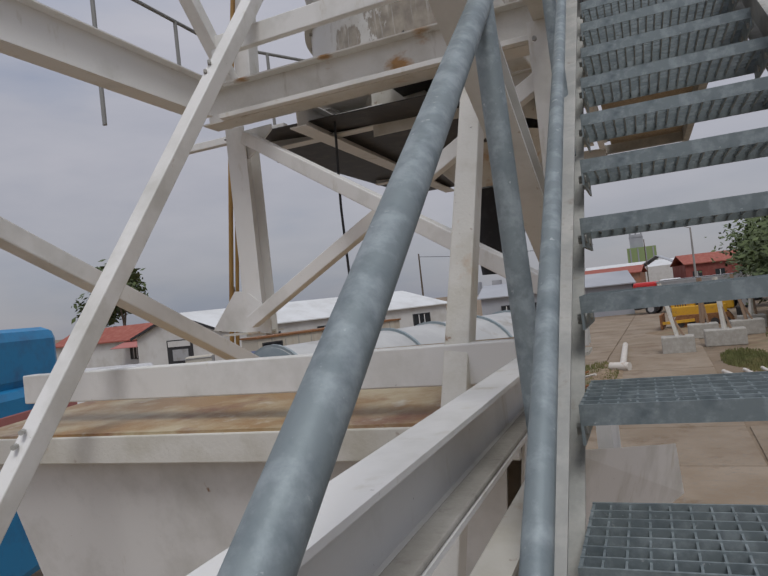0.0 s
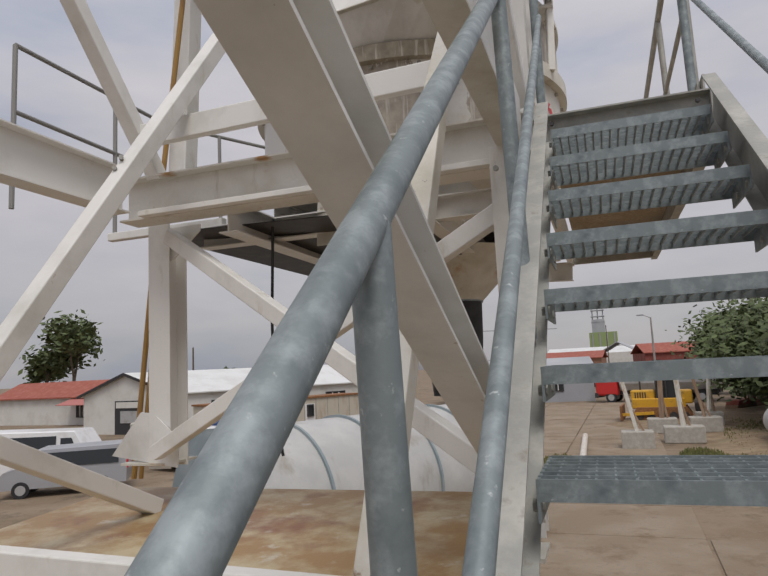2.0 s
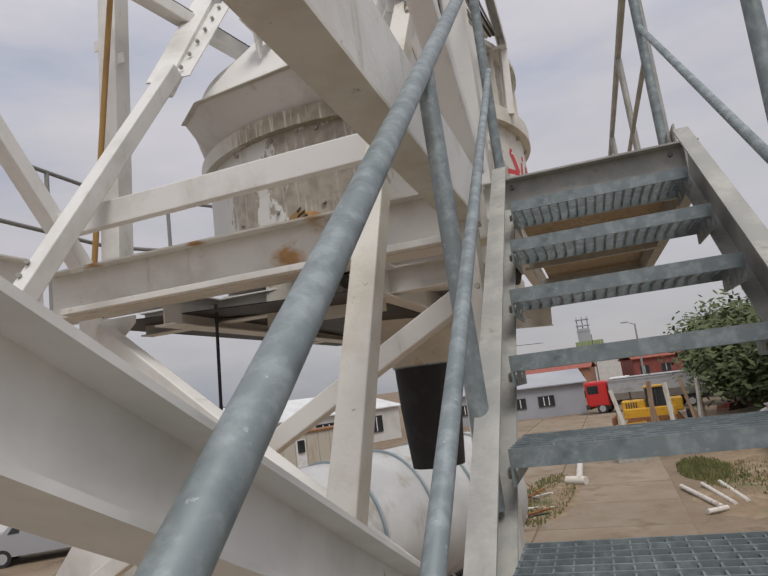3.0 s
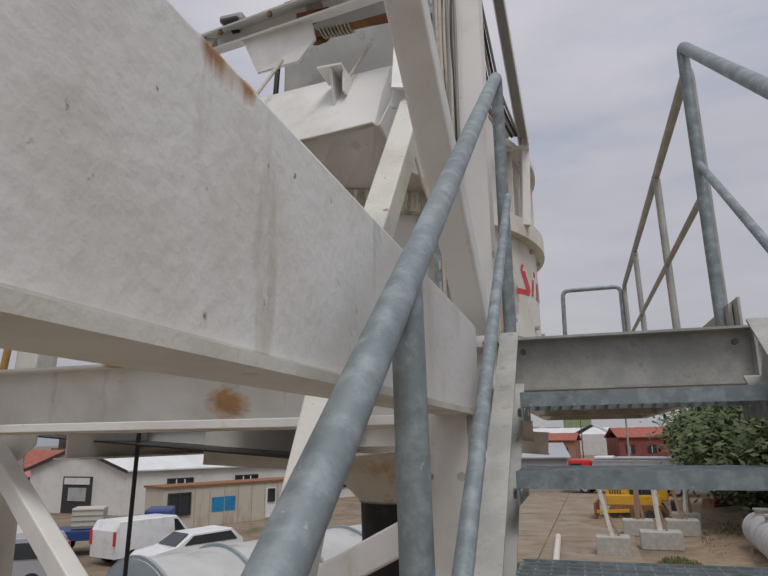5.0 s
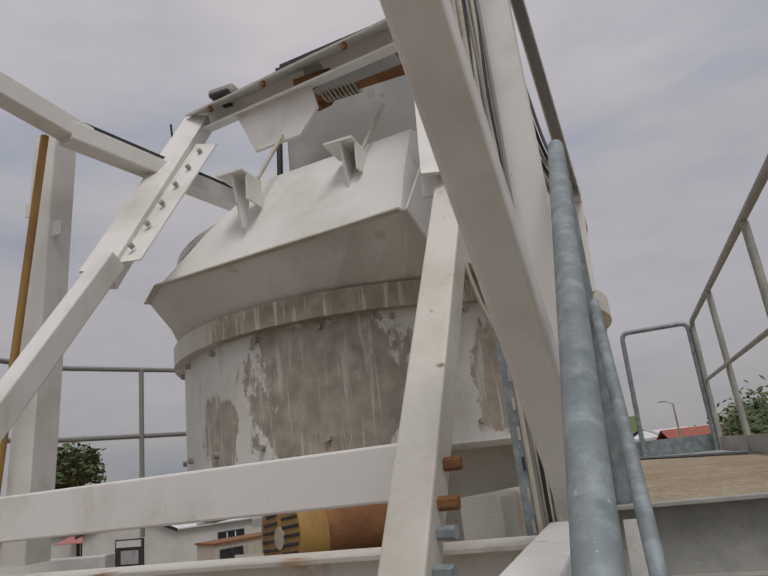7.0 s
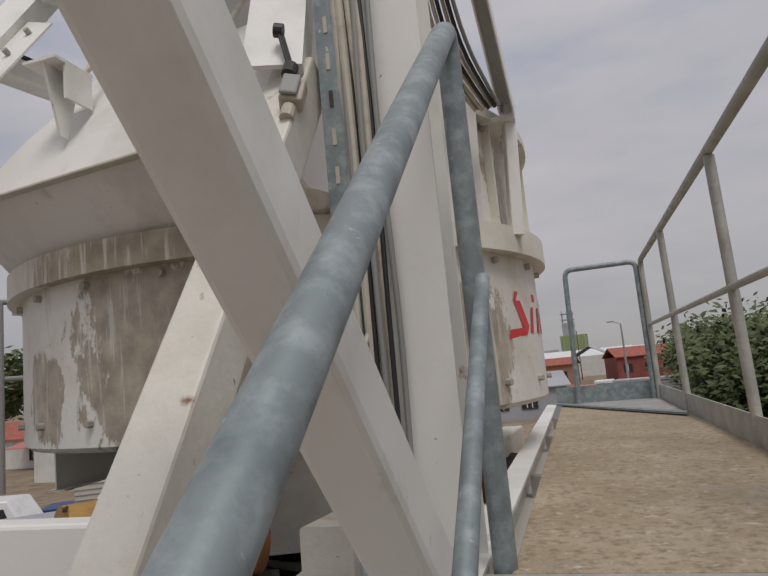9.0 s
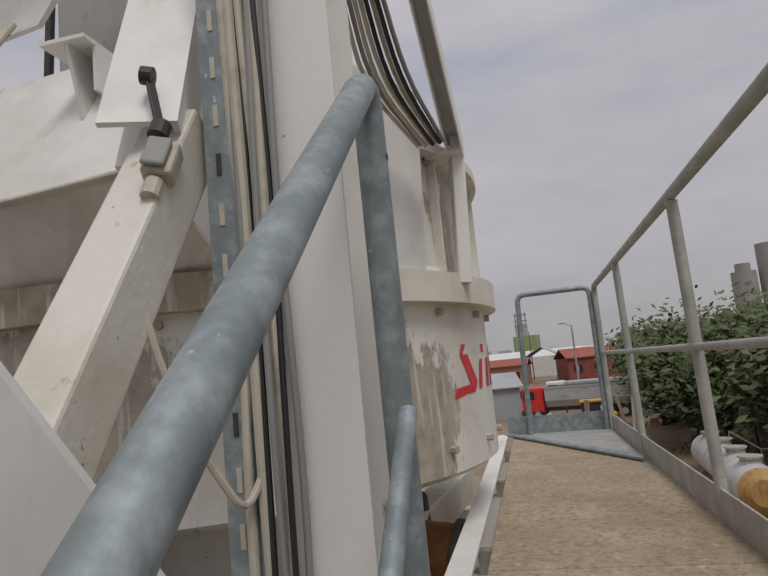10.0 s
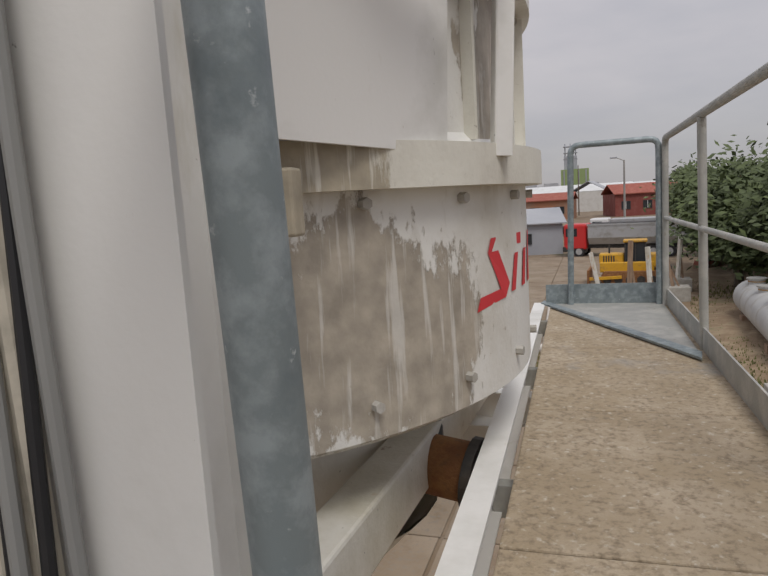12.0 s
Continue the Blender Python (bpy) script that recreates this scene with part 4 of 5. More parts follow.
# ---- yard and distance ----
M_GLASS = material("dark_glass", (0.03, 0.035, 0.04), 0.08)
M_WALL = material("white_panel_wall", (0.62, 0.61, 0.58), 0.7, 0, (((0.52, 0.5, 0.46), 0.7, 0.45, 0.7, ONE),), 0.05, 8)
M_ROOF = material("white_sheet_roof", (0.72, 0.73, 0.72), 0.45, 0.1, (((0.6, 0.6, 0.58), 0.5, 0.45, 0.7, ONE),))
M_TILE = material("red_tile_roof", (0.30, 0.085, 0.06), 0.8, 0, (((0.38, 0.14, 0.10), 1.5, 0.45, 0.7, ONE),), 0.3, 8)
M_PINK = material("faded_red_awning", (0.42, 0.16, 0.14), 0.8)
M_FRAME = material("black_trim", (0.03, 0.03, 0.032), 0.6)
M_VANW = material("white_car_paint", (0.75, 0.75, 0.75), 0.25, 0, (((0.6, 0.58, 0.54), 2, 0.5, 0.75, ONE),))
M_SILVER = material("silver_car_paint", (0.42, 0.43, 0.46), 0.3, 0.4)
M_BLUE = material("blue_paint", (0.02, 0.22, 0.45), 0.45, 0, (((0.03, 0.14, 0.3), 2, 0.5, 0.7, ONE),))
M_DBLUE = material("dark_blue_paint", (0.02, 0.05, 0.16), 0.5)
M_REDC = material("red_truck_paint", (0.55, 0.03, 0.03), 0.3)
M_YEL = material("yellow_machine_paint", (0.62, 0.34, 0.02), 0.5, 0, (((0.35, 0.2, 0.06), 3, 0.52, 0.7, ONE),), 0.1, 20)
M_ALU = material("aluminium_body", (0.48, 0.49, 0.50), 0.4, 0.5, (((0.36, 0.35, 0.33), 1.5, 0.5, 0.7, ONE),))
M_TIMB = material("weathered_timber", (0.26, 0.17, 0.11), 0.85, 0, (((0.38, 0.28, 0.2), 4, 0.45, 0.7, (1, 1, 0.2)),), 0.3, 40)
M_PIPE = material("white_pipe", (0.62, 0.58, 0.52), 0.6, 0, (((0.35, 0.22, 0.12), 5, 0.55, 0.7, ONE),))
M_TANK = material("tank_grey_paint", (0.42, 0.42, 0.41), 0.5, 0, (((0.5, 0.5, 0.48), 0.8, 0.42, 0.62, ONE), ((0.30, 0.27, 0.22), 1.4, 0.56, 0.72, (1, 1, 0.4)), ((0.6, 0.6, 0.58), 12, 0.68, 0.74, ONE)), 0.08, 20)
M_TANKIN = material("tank_end_paint", (0.22, 0.27, 0.29), 0.5, 0, (((0.3, 0.34, 0.35), 1.2, 0.42, 0.66, ONE), ((0.4, 0.4, 0.36), 14, 0.66, 0.72, ONE)))
M_LEAF = material("foliage", (0.075, 0.10, 0.036), 0.7, 0, (((0.115, 0.15, 0.05), 0.9, 0.45, 0.65, ONE), ((0.05, 0.066, 0.028), 2.5, 0.5, 0.7, ONE)))
M_BARK = material("bark", (0.11, 0.085, 0.06), 0.9, 0, (((0.16, 0.13, 0.1), 6, 0.45, 0.7, (1, 1, 0.3)),), 0.4, 20)
M_GRASS = material("weeds", (0.14, 0.15, 0.05), 0.9, 0, (((0.22, 0.19, 0.08), 0.8, 0.45, 0.65, ONE),))
M_GREEN = material("green_cladding", (0.24, 0.31, 0.13), 0.7)
M_ORANGE = material("orange_brick", (0.34, 0.16, 0.09), 0.85, 0, (((0.28, 0.2, 0.15), 0.4, 0.45, 0.7, ONE),))
M_REDW = material("red_brown_wall", (0.20, 0.05, 0.04), 0.8, 0, (((0.26, 0.1, 0.08), 0.5, 0.45, 0.7, ONE),))
M_FARG = material("distant_grey", (0.32, 0.33, 0.36), 0.9, 0, (((0.42, 0.43, 0.45), 0.05, 0.4, 0.6, ONE),))
M_SILO = material("concrete_silo", (0.26, 0.25, 0.24), 0.9, 0, (((0.34, 0.33, 0.31), 0.2, 0.4, 0.65, ONE),))
M_DIRT = material("dirt", (0.22, 0.155, 0.095), 0.95, 0, (((0.32, 0.25, 0.16), 1.2, 0.45, 0.65, ONE), ((0.13, 0.13, 0.06), 0.6, 0.56, 0.68, ONE)), 0.6, 8)
M_PAVE = material("yard_concrete", (0.235, 0.178, 0.12), 0.9, 0, (((0.29, 0.232, 0.17), 0.5, 0.42, 0.62, ONE), ((0.19, 0.135, 0.085), 0.9, 0.54, 0.66, ONE), ((0.23, 0.195, 0.155), 9, 0.52, 0.7, ONE)), 0.25, 30, 0.08)


def turned(at, deg):
    return Matrix.Translation(at) @ Matrix.Rotation(radians(deg), 4, "Z")


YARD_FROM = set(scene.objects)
# concrete lane of slabs
lane = thing("pavement", (0.5, 25.0, GZ), "worn tan concrete yard slabs with weedy joints", "pavement", kind="structure")
rng = random.Random(11)
for i in range(-1, 3):
    for j in range(0, 17):
        x, y = -9.0 + 4.45 * i + 4.4, 6.0 + j * 3.6
        if i >= 1 and 16 < y < 42 and x > 3:
            continue
        m = turned((x, y, GZ + 0.018 + rng.uniform(-0.004, 0.012)), rng.uniform(-0.5, 0.5))
        part("slab", box(bmesh.new(), (0, 0, 0), (4.38, 3.54, 0.05), m, 0.02), M_PAVE, lane)


def blob(cx, cy, rx, ry, h, seed, mat, name, label, cat):
    """A low uneven mound."""
    r_ = random.Random(seed)
    bm_ = bmesh.new()
    n_, rings = 22, 5
    top = bm_.verts.new((cx, cy, GZ + h))
    prev = None
    for k in range(1, rings + 1):
        f_ = k / rings
        ring = [bm_.verts.new((cx + rx * f_ * math.cos(2 * math.pi * i / n_) * r_.uniform(0.88, 1.1), cy + ry * f_ * math.sin(2 * math.pi * i / n_) * r_.uniform(0.88, 1.1), GZ - 0.02 + h * (1 - f_ ** 1.6) * r_.uniform(0.7, 1.2))) for i in range(n_)]
        for i in range(n_):
            if prev is None:
                bm_.faces.new((top, ring[i], ring[(i + 1) % n_]))
            else:
                bm_.faces.new((prev[i], ring[i], ring[(i + 1) % n_], prev[(i + 1) % n_]))
        prev = ring
    return solo(name, bm_, mat, label, cat, kind="structure")


for k, (cx, cy, rx, ry, h) in enumerate(((7.5, 30, 4.2, 13, 0.25), (4.0, 22.5, 1.8, 3.5, 0.16), (3.5, 42, 5, 5, 0.25), (-2.2, 24, 1.3, 6, 0.18), (10, 48, 6, 8, 0.4))):
    blob(cx, cy, rx, ry, h, k, M_DIRT, "dirt_mound", "low mound of brown dirt and rubble with weeds", "dirt")


def tufts(name, places, n_, h, seed, mat, label):
    r_ = random.Random(seed)
    verts, faces = [], []
    for _ in range(n_):
        cx, cy, rx, ry = r_.choice(places)
        a, d = r_.uniform(0, 6.283), math.sqrt(r_.random())
        x, y, t_ = cx + rx * d * math.cos(a), cy + ry * d * math.sin(a), r_.uniform(0, 3.14)
        hh, w = h * r_.uniform(0.4, 1.2), 0.03 + 0.05 * r_.random()
        lx, ly = r_.uniform(-0.4, 0.4) * hh, r_.uniform(-0.4, 0.4) * hh
        k = len(verts)
        verts += [(x - w * math.cos(t_), y - w * math.sin(t_), GZ), (x + w * math.cos(t_), y + w * math.sin(t_), GZ), (x + lx, y + ly, GZ + 0.08 + hh)]
        faces.append((k, k + 1, k + 2))
    me = bpy.data.meshes.new(name)
    me.from_pydata(verts, [], faces)
    me.materials.append(mat)
    return tagged(new(name, me), label, "grass", kind="stuff")


tufts("weeds", [(5.5, 24, 2.4, 4), (8, 33, 3, 8), (9, 46, 3, 8), (-2.6, 23, 1.0, 5), (6.2, 19, 2, 2), (3.4, 27, 1, 3)], 7000, 0.12, 3, M_GRASS, "dry green weeds growing through the yard")


def tree(x, y, h, spread, seed, leaves=2600, leaf=0.26, low=0.25, name="tree", label="leafy green tree with an uneven open crown"):
    r_ = random.Random(seed)
    t_ = thing(name, (x, y, GZ), label, "tree", "trees")
    bm_ = bmesh.new()
    tips = []

    def limb(p, d, length, r, depth):
        q = p + d * length
        cyl(bm_, p, q, r, r * 0.62, n=7)
        if depth == 0:
            tips.append((q, length))
            return
        for _ in range(3 if depth > 1 else 4):
            nd = (d + Vector((r_.uniform(-1, 1), r_.uniform(-1, 1), r_.uniform(-0.15, 0.7))) * 0.75).normalized()
            limb(p.lerp(q, r_.uniform(0.6, 1.0)), nd, length * r_.uniform(0.55, 0.85), r * 0.55, depth - 1)

    limb(Vector((x, y, GZ)), Vector((r_.uniform(-0.08, 0.08), r_.uniform(-0.08, 0.08), 1)).normalized(), h * (0.2 + low * 0.5), h * 0.022, 3)
    part("trunk", bm_, M_BARK, t_)
    verts, faces = [], []
    for _ in range(leaves):
        c, ln = r_.choice(tips)
        o = Vector((r_.gauss(0, 1), r_.gauss(0, 1), r_.gauss(0, 0.8))) * spread * 0.16
        p = c + o
        if p.z < GZ + h * 0.08:
            p.z = GZ + h * r_.uniform(0.1, 0.4)
        s_ = leaf * r_.uniform(0.5, 1.3)
        u = Vector((r_.uniform(-1, 1), r_.uniform(-1, 1), r_.uniform(-0.6, 0.6))).normalized()
        w = u.orthogonal().normalized()
        k = len(verts)
        verts += [p - u * s_, p + w * s_ * 0.45, p + u * s_, p - w * s_ * 0.45]
        faces.append((k, k + 1, k + 2, k + 3))
    me = bpy.data.meshes.new("crown")
    me.from_pydata(verts, [], faces)
    me.materials.append(M_LEAF)
    c = new("crown", me)
    c.parent = t_
    c.matrix_parent_inverse = BASE[t_.name].inverted()
    return t_


for k, (x, y, h) in enumerate(((11.5, 40, 10.4), (13.0, 34, 10.2), (14.5, 29, 9.6), (12.0, 48, 10.5), (15.5, 44, 11.0), (18.5, 37, 11.2), (13.5, 57, 10.0), (19, 50, 11.5), (15, 68, 9.5), (17.5, 29, 9.6), (12.2, 44, 7.5), (12.6, 37, 7.0))):
    tree(x - 2.8, y + 2, h * 1.28, h * 0.70, 20 + k, 7500, 0.26, 0.0)
for k, (x, y, h) in enumerate(((-66, 56, 12), (-52, 70, 4.5), (-74, 58, 9))):
    tree(x, y, h, h * 0.5, 50 + k, 2200, 0.5, 0.5)


def window(parent, m, w, h, bars=2):
    """Window in the plane y = 0 of m, facing -y."""
    wd = part("window", box(bmesh.new(), (0, 0.0, 0), (w, 0.06, h), m), M_GLASS, parent)
    for x in (-w / 2, w / 2):
        part("frame", box(bmesh.new(), (x, -0.03, 0), (0.1, 0.1, h + 0.1), m), M_FRAME, wd)
    for z in (-h / 2, h / 2):
        part("frame", box(bmesh.new(), (0, -0.03, z), (w - 0.1, 0.1, 0.1), m), M_FRAME, wd)
    for i in range(1, bars + 1):
        part("bar", box(bmesh.new(), (-w / 2 + w * i / (bars + 1), -0.03, 0), (0.09, 0.08, h - 0.1), m), M_VANW, wd)
    return wd


# white gabled workshop
house = thing("workshop", (-32, 42, GZ), "white panelled workshop with a sheet roof and black trim", "building")
HA, HB, HC = Vector((-43.5, 38.0, GZ)), Vector((-33.0, 37.0, GZ)), Vector((-20.0, 58.0, GZ))
u, wv = (HB - HA).normalized(), (HC - HB).normalized()
gl, ll, eave, ridge = (HB - HA).length, (HC - HB).length, 3.3, 5.0
A2, A3 = HA + wv * ll, HC
zv = Vector((0, 0, 1))
def wall(name, pts, t):
    return part(name, plate(bmesh.new(), pts, t), M_WALL, house)
mid = (HA + HB) / 2
wall("gable_wall", (HA, HB, HB + zv * eave, mid + zv * ridge, HA + zv * eave), wv * 0.2)
wall("gable_wall", (A2, A3, A3 + zv * eave, (A2 + A3) / 2 + zv * ridge, A2 + zv * eave), -wv * 0.2)
wall("side_wall", (HB + wv * 0.2, HC - wv * 0.2, HC - wv * 0.2 + zv * eave, HB + wv * 0.2 + zv * eave), -u * 0.2)
wall("side_wall", (HA + wv * 0.2, A2 - wv * 0.2, A2 - wv * 0.2 + zv * eave, HA + wv * 0.2 + zv * eave), u * 0.2)
o = -wv * 0.3
for e0, sgn in ((HB, 1), (HA, -1)):
    e = e0 + u * sgn * 0.35 + zv * (eave - 0.1) + o
    r0 = mid + zv * (ridge + 0.05) + o
    part("roof", plate(bmesh.new(), (e, r0, r0 + wv * (ll + 0.6), e + wv * (ll + 0.6)), zv * 0.1), M_ROOF, house)
    part("verge", bar(e - wv * 0.03, r0 - wv * 0.03, rect(0.1, 0.22, 0.01)), M_FRAME, house)
for p in (HA, HB, HC):
    part("corner_trim", bar(p + u * 0.05 - wv * 0.05, p + u * 0.05 - wv * 0.05 + zv * eave, rect(0.3, 0.3, 0.01)), M_FRAME, house)
for f_ in (0.3, 0.52, 0.74):
    p = HB + wv * ll * f_ + u * 0.03
    part("downpipe", bar(p, p + zv * eave, rect(0.14, 0.14, 0.01)), M_FRAME, house)
ang = math.degrees(math.atan2(wv.y, wv.x))
for f_ in (0.17, 0.41, 0.63, 0.86):
    p = HB + wv * ll * f_ + u * 0.03 + zv * 1.75
    window(house, turned(p, ang), 2.1, 1.5)
p = HA + u * gl * 0.52 - wv * 0.05
ang2 = math.degrees(math.atan2(u.y, u.x))
door = part("gate_opening", box(bmesh.new(), (0, 0, 1.4), (3.1, 0.1, 2.8), turned(p, ang2)), M_FRAME, house, "dark open workshop gateway")
part("shutter", box(bmesh.new(), (0, -0.07, 2.45), (2.7, 0.08, 0.5), turned(p, ang2)), M_WALL, door)
part("far_window", box(bmesh.new(), (0.1, -0.07, 1.45), (1.9, 0.06, 1.0), turned(p, ang2)), M_ALU, door)

# red roofed house
red = thing("house", (-55, 45, GZ), "low house with a red tiled roof and faded awning", "house")
m = turned((-57, 47, GZ), ang2)
part("wall", box(bmesh.new(), (0, 3, 1.5), (22, 6, 3.0), m), M_WALL, red)
bm = bmesh.new()
pts = [m @ Vector(p) for p in ((-11.5, -0.4, 2.9), (11.5, -0.4, 2.9), (11.5, 3.2, 4.6), (-11.5, 3.2, 4.6))]
part("roof", plate(bm, pts, (0, 0, 0.15)), M_TILE, red)
pts = [m @ Vector(p) for p in ((-11.5, 6.6, 2.9), (11.5, 6.6, 2.9), (11.5, 3.2, 4.6), (-11.5, 3.2, 4.6))]
part("roof", plate(bmesh.new(), pts, (0, 0, 0.15)), M_TILE, red)
pts = [m @ Vector(p) for p in ((2, -2.2, 2.2), (11, -2.2, 2.2), (11, -0.1, 2.8), (2, -0.1, 2.8))]
part("awning", plate(bmesh.new(), pts, (0, 0, 0.06)), M_PINK, red)
for x in (3.5, 6, 8.5):
    window(red, m @ Matrix.Translation((x, -0.05, 1.5)), 1.6, 1.3)

# old panelled cabin row
cabin = thing("site_cabin", (-21, 35.5, GZ), "long weathered cream site cabin with a rusty roof", "cabin")
ca0, ca1 = Vector((-25.0, 31.6, GZ)), Vector((-19.2, 43.5, GZ))
cu = (ca1 - ca0).normalized()
cang = math.degrees(math.atan2(cu.y, cu.x))
mc = turned(ca0, cang)
cl = (ca1 - ca0).length
M_CABIN = material("cream_cabin", (0.50, 0.46, 0.38), 0.7, 0, (((0.38, 0.3, 0.22), 1.2, 0.5, 0.7, (1, 1, 0.3)),))
part("wall", box(bmesh.new(), (cl / 2, 1.2, 1.25), (cl, 2.4, 2.5), mc), M_CABIN, cabin)
part("roof", box(bmesh.new(), (cl / 2, 1.2, 2.56), (cl + 0.2, 2.6, 0.12), mc), M_RUST, cabin)
for i in range(1, 12):
    part("seam", box(bmesh.new(), (cl * i / 12, -0.01, 1.25), (0.06, 0.04, 2.4), mc), M_CEMENT, cabin)
part("stripe", box(bmesh.new(), (cl * 0.33, -0.02, 1.3), (1.8, 0.02, 0.9), mc), M_BLUE, cabin)
part("door", box(bmesh.new(), (cl * 0.62, -0.03, 1.1), (0.9, 0.06, 2.0), mc), M_VANW, cabin)
window(cabin, mc @ Matrix.Translation((cl * 0.62, -0.08, 1.6)), 0.5, 0.8, 0)
for x in (0.7, 1.5):
    window(cabin, mc @ Matrix.Translation((x, -0.03, 1.5)), 0.7, 1.3, 0)

# dark grey halls behind
hall = thing("storage_hall", (-14, 62, GZ), "dark grey storage hall with a shallow roof", "building")
part("wall", box(bmesh.new(), (0, 0, 1.6), (16, 14, 3.2), turned((-11, 70, GZ), 8)), M_FARG, hall)
part("roof", plate(bmesh.new(), [turned((-11, 70, GZ), 8) @ Vector(p) for p in ((-8.4, -7.4, 3.2), (8.4, -7.4, 3.2), (8.4, 0, 4.6), (-8.4, 0, 4.6))], (0, 0, 0.12)), M_FARG, hall)
for x in (-5, -2, 1, 4):
    window(hall, turned((-11, 70, GZ), 8) @ Matrix.Translation((x, -7.03, 1.7)), 1.6, 1.0)


def wheel(parent, m, r, w=0.24):
    t_ = part("wheel", cyl(bmesh.new(), m @ Vector((0, -w / 2, 0)), m @ Vector((0, w / 2, 0)), r, n=20), M_RUBBER, parent, smooth=True)
    part("rim", cyl(bmesh.new(), m @ Vector((0, -w / 2 - 0.012, 0)), m @ Vector((0, -w / 2 + 0.02, 0)), r * 0.6, n=14), M_ALU, t_)
    part("rim", cyl(bmesh.new(), m @ Vector((0, w / 2 - 0.02, 0)), m @ Vector((0, w / 2 + 0.012, 0)), r * 0.6, n=14), M_ALU, t_)


def vehicle(name, at, deg, profile, width, wheels, r, paint, label, windows=(), lamps=True):
    """A car body from a side outline (x forward, z up), with wheels, glass and lamps."""
    m_ = turned(at, deg)
    v_ = thing(name, at, label, "vehicle", "parked vehicles")
    bm_ = bmesh.new()
    half = width / 2
    rows = []
    zs = max(z for _, z in profile)
    for y in (-half, -half * 0.86, half * 0.86, half):
        inner = abs(y) < half
        rows.append([bm_.verts.new(m_ @ Vector((x, y * (1 - 0.14 * max(0, z - zs * 0.55) / zs), z * (1.0 if inner else 0.97) + (0 if inner else 0.02)))) for x, z in profile])
    k = len(profile)
    for a, b in zip(rows, rows[1:]):
        for i in range(k):
            bm_.faces.new((a[i], a[(i + 1) % k], b[(i + 1) % k], b[i]))
    bm_.faces.new(rows[0])
    bm_.faces.new(list(reversed(rows[-1])))
    part("body", bm_, paint, v_)
    for x in wheels:
        for y in (-half + 0.1, half - 0.1):
            wheel(v_, m_ @ Matrix.Translation((x, y, r)), r)
    for pts in windows:
        for s_ in (-1, 1):
            part("side_window", plate(bmesh.new(), [m_ @ Vector((x, s_ * (half * (1 - 0.14 * max(0, z - zs * 0.55) / zs) + 0.006), z)) for x, z in pts], m_.to_3x3() @ Vector((0, s_ * 0.01, 0))), M_GLASS, v_)
    return v_, m_


VAN = ((-2.4, 0.35), (2.3, 0.35), (2.45, 0.75), (2.2, 1.05), (1.55, 1.25), (0.95, 1.88), (-2.2, 1.92), (-2.42, 1.5))
v, m = vehicle("van", (-21.2, 18.3, GZ), 215, VAN, 1.9, (-1.5, 1.55), 0.33, M_SILVER, "silver passenger van parked on the yard", (((0.95, 1.2), (1.35, 1.2), (0.95, 1.72), (0.75, 1.75)), ((-2.1, 1.15), (0.6, 1.15), (0.6, 1.72), (-2.1, 1.72))))
part("rear_window", plate(bmesh.new(), [m @ Vector(p) for p in ((-2.45, -0.7, 1.2), (-2.45, 0.7, 1.2), (-2.32, 0.65, 1.75), (-2.32, -0.65, 1.75))], m.to_3x3() @ Vector((-0.03, 0, 0))), M_GLASS, v)
for y in (-0.88, 0.88):
    part("tail_light", box(bmesh.new(), (-2.44, y, 1.2), (0.08, 0.1, 0.6), m), M_REDC, v)
BUS = ((-3.2, 0.4), (3.0, 0.4), (3.2, 0.9), (3.0, 1.3), (2.4, 2.3), (-3.1, 2.4), (-3.25, 1.5))
v, m = vehicle("minibus", (-25.5, 20.0, GZ), 20, BUS, 2.1, (-2.0, 2.1), 0.36, M_VANW, "white minibus with dark side windows", (((-3.0, 1.35), (1.6, 1.35), (1.6, 2.1), (-3.0, 2.1)), ((1.8, 1.35), (2.6, 1.35), (2.3, 2.0), (1.8, 2.0))))
part("decal", plate(bmesh.new(), [m @ Vector((x, -1.07, z)) for x, z in ((-2.6, 1.6), (-1.4, 1.6), (-1.4, 1.85), (-2.6, 1.85))], m.to_3x3() @ Vector((0, -0.01, 0))), M_PINK, v)
v, m = vehicle("delivery_van", (-19.8, 24.8, GZ), 75, VAN, 1.85, (-1.5, 1.55), 0.33, M_VANW, "white delivery van parked beside the tank", (((0.8, 1.2), (1.4, 1.2), (0.95, 1.72), (0.75, 1.75)),))
for y in (-0.86, 0.86):
    part("tail_light", box(bmesh.new(), (-2.44, y, 1.2), (0.08, 0.12, 0.6), m), M_REDC, v)
WAG = ((-2.3, 0.3), (2.2, 0.3), (2.3, 0.62), (2.1, 0.8), (1.1, 0.95), (0.35, 1.42), (-1.7, 1.48), (-2.25, 1.0))
v, m = vehicle("estate_car", (-16.8, 23.9, GZ), 245, WAG, 1.8, (-1.35, 1.4), 0.32, M_VANW, "white estate car parked in the yard", (((-1.95, 1.0), (0.75, 0.98), (0.3, 1.34), (-1.6, 1.38)),))
part("windscreen", plate(bmesh.new(), [m @ Vector(p) for p in ((1.08, -0.72, 0.99), (1.08, 0.72, 0.99), (0.42, 0.62, 1.41), (0.42, -0.62, 1.41))], m.to_3x3() @ Vector((0.02, 0, 0.02))), M_GLASS, v)

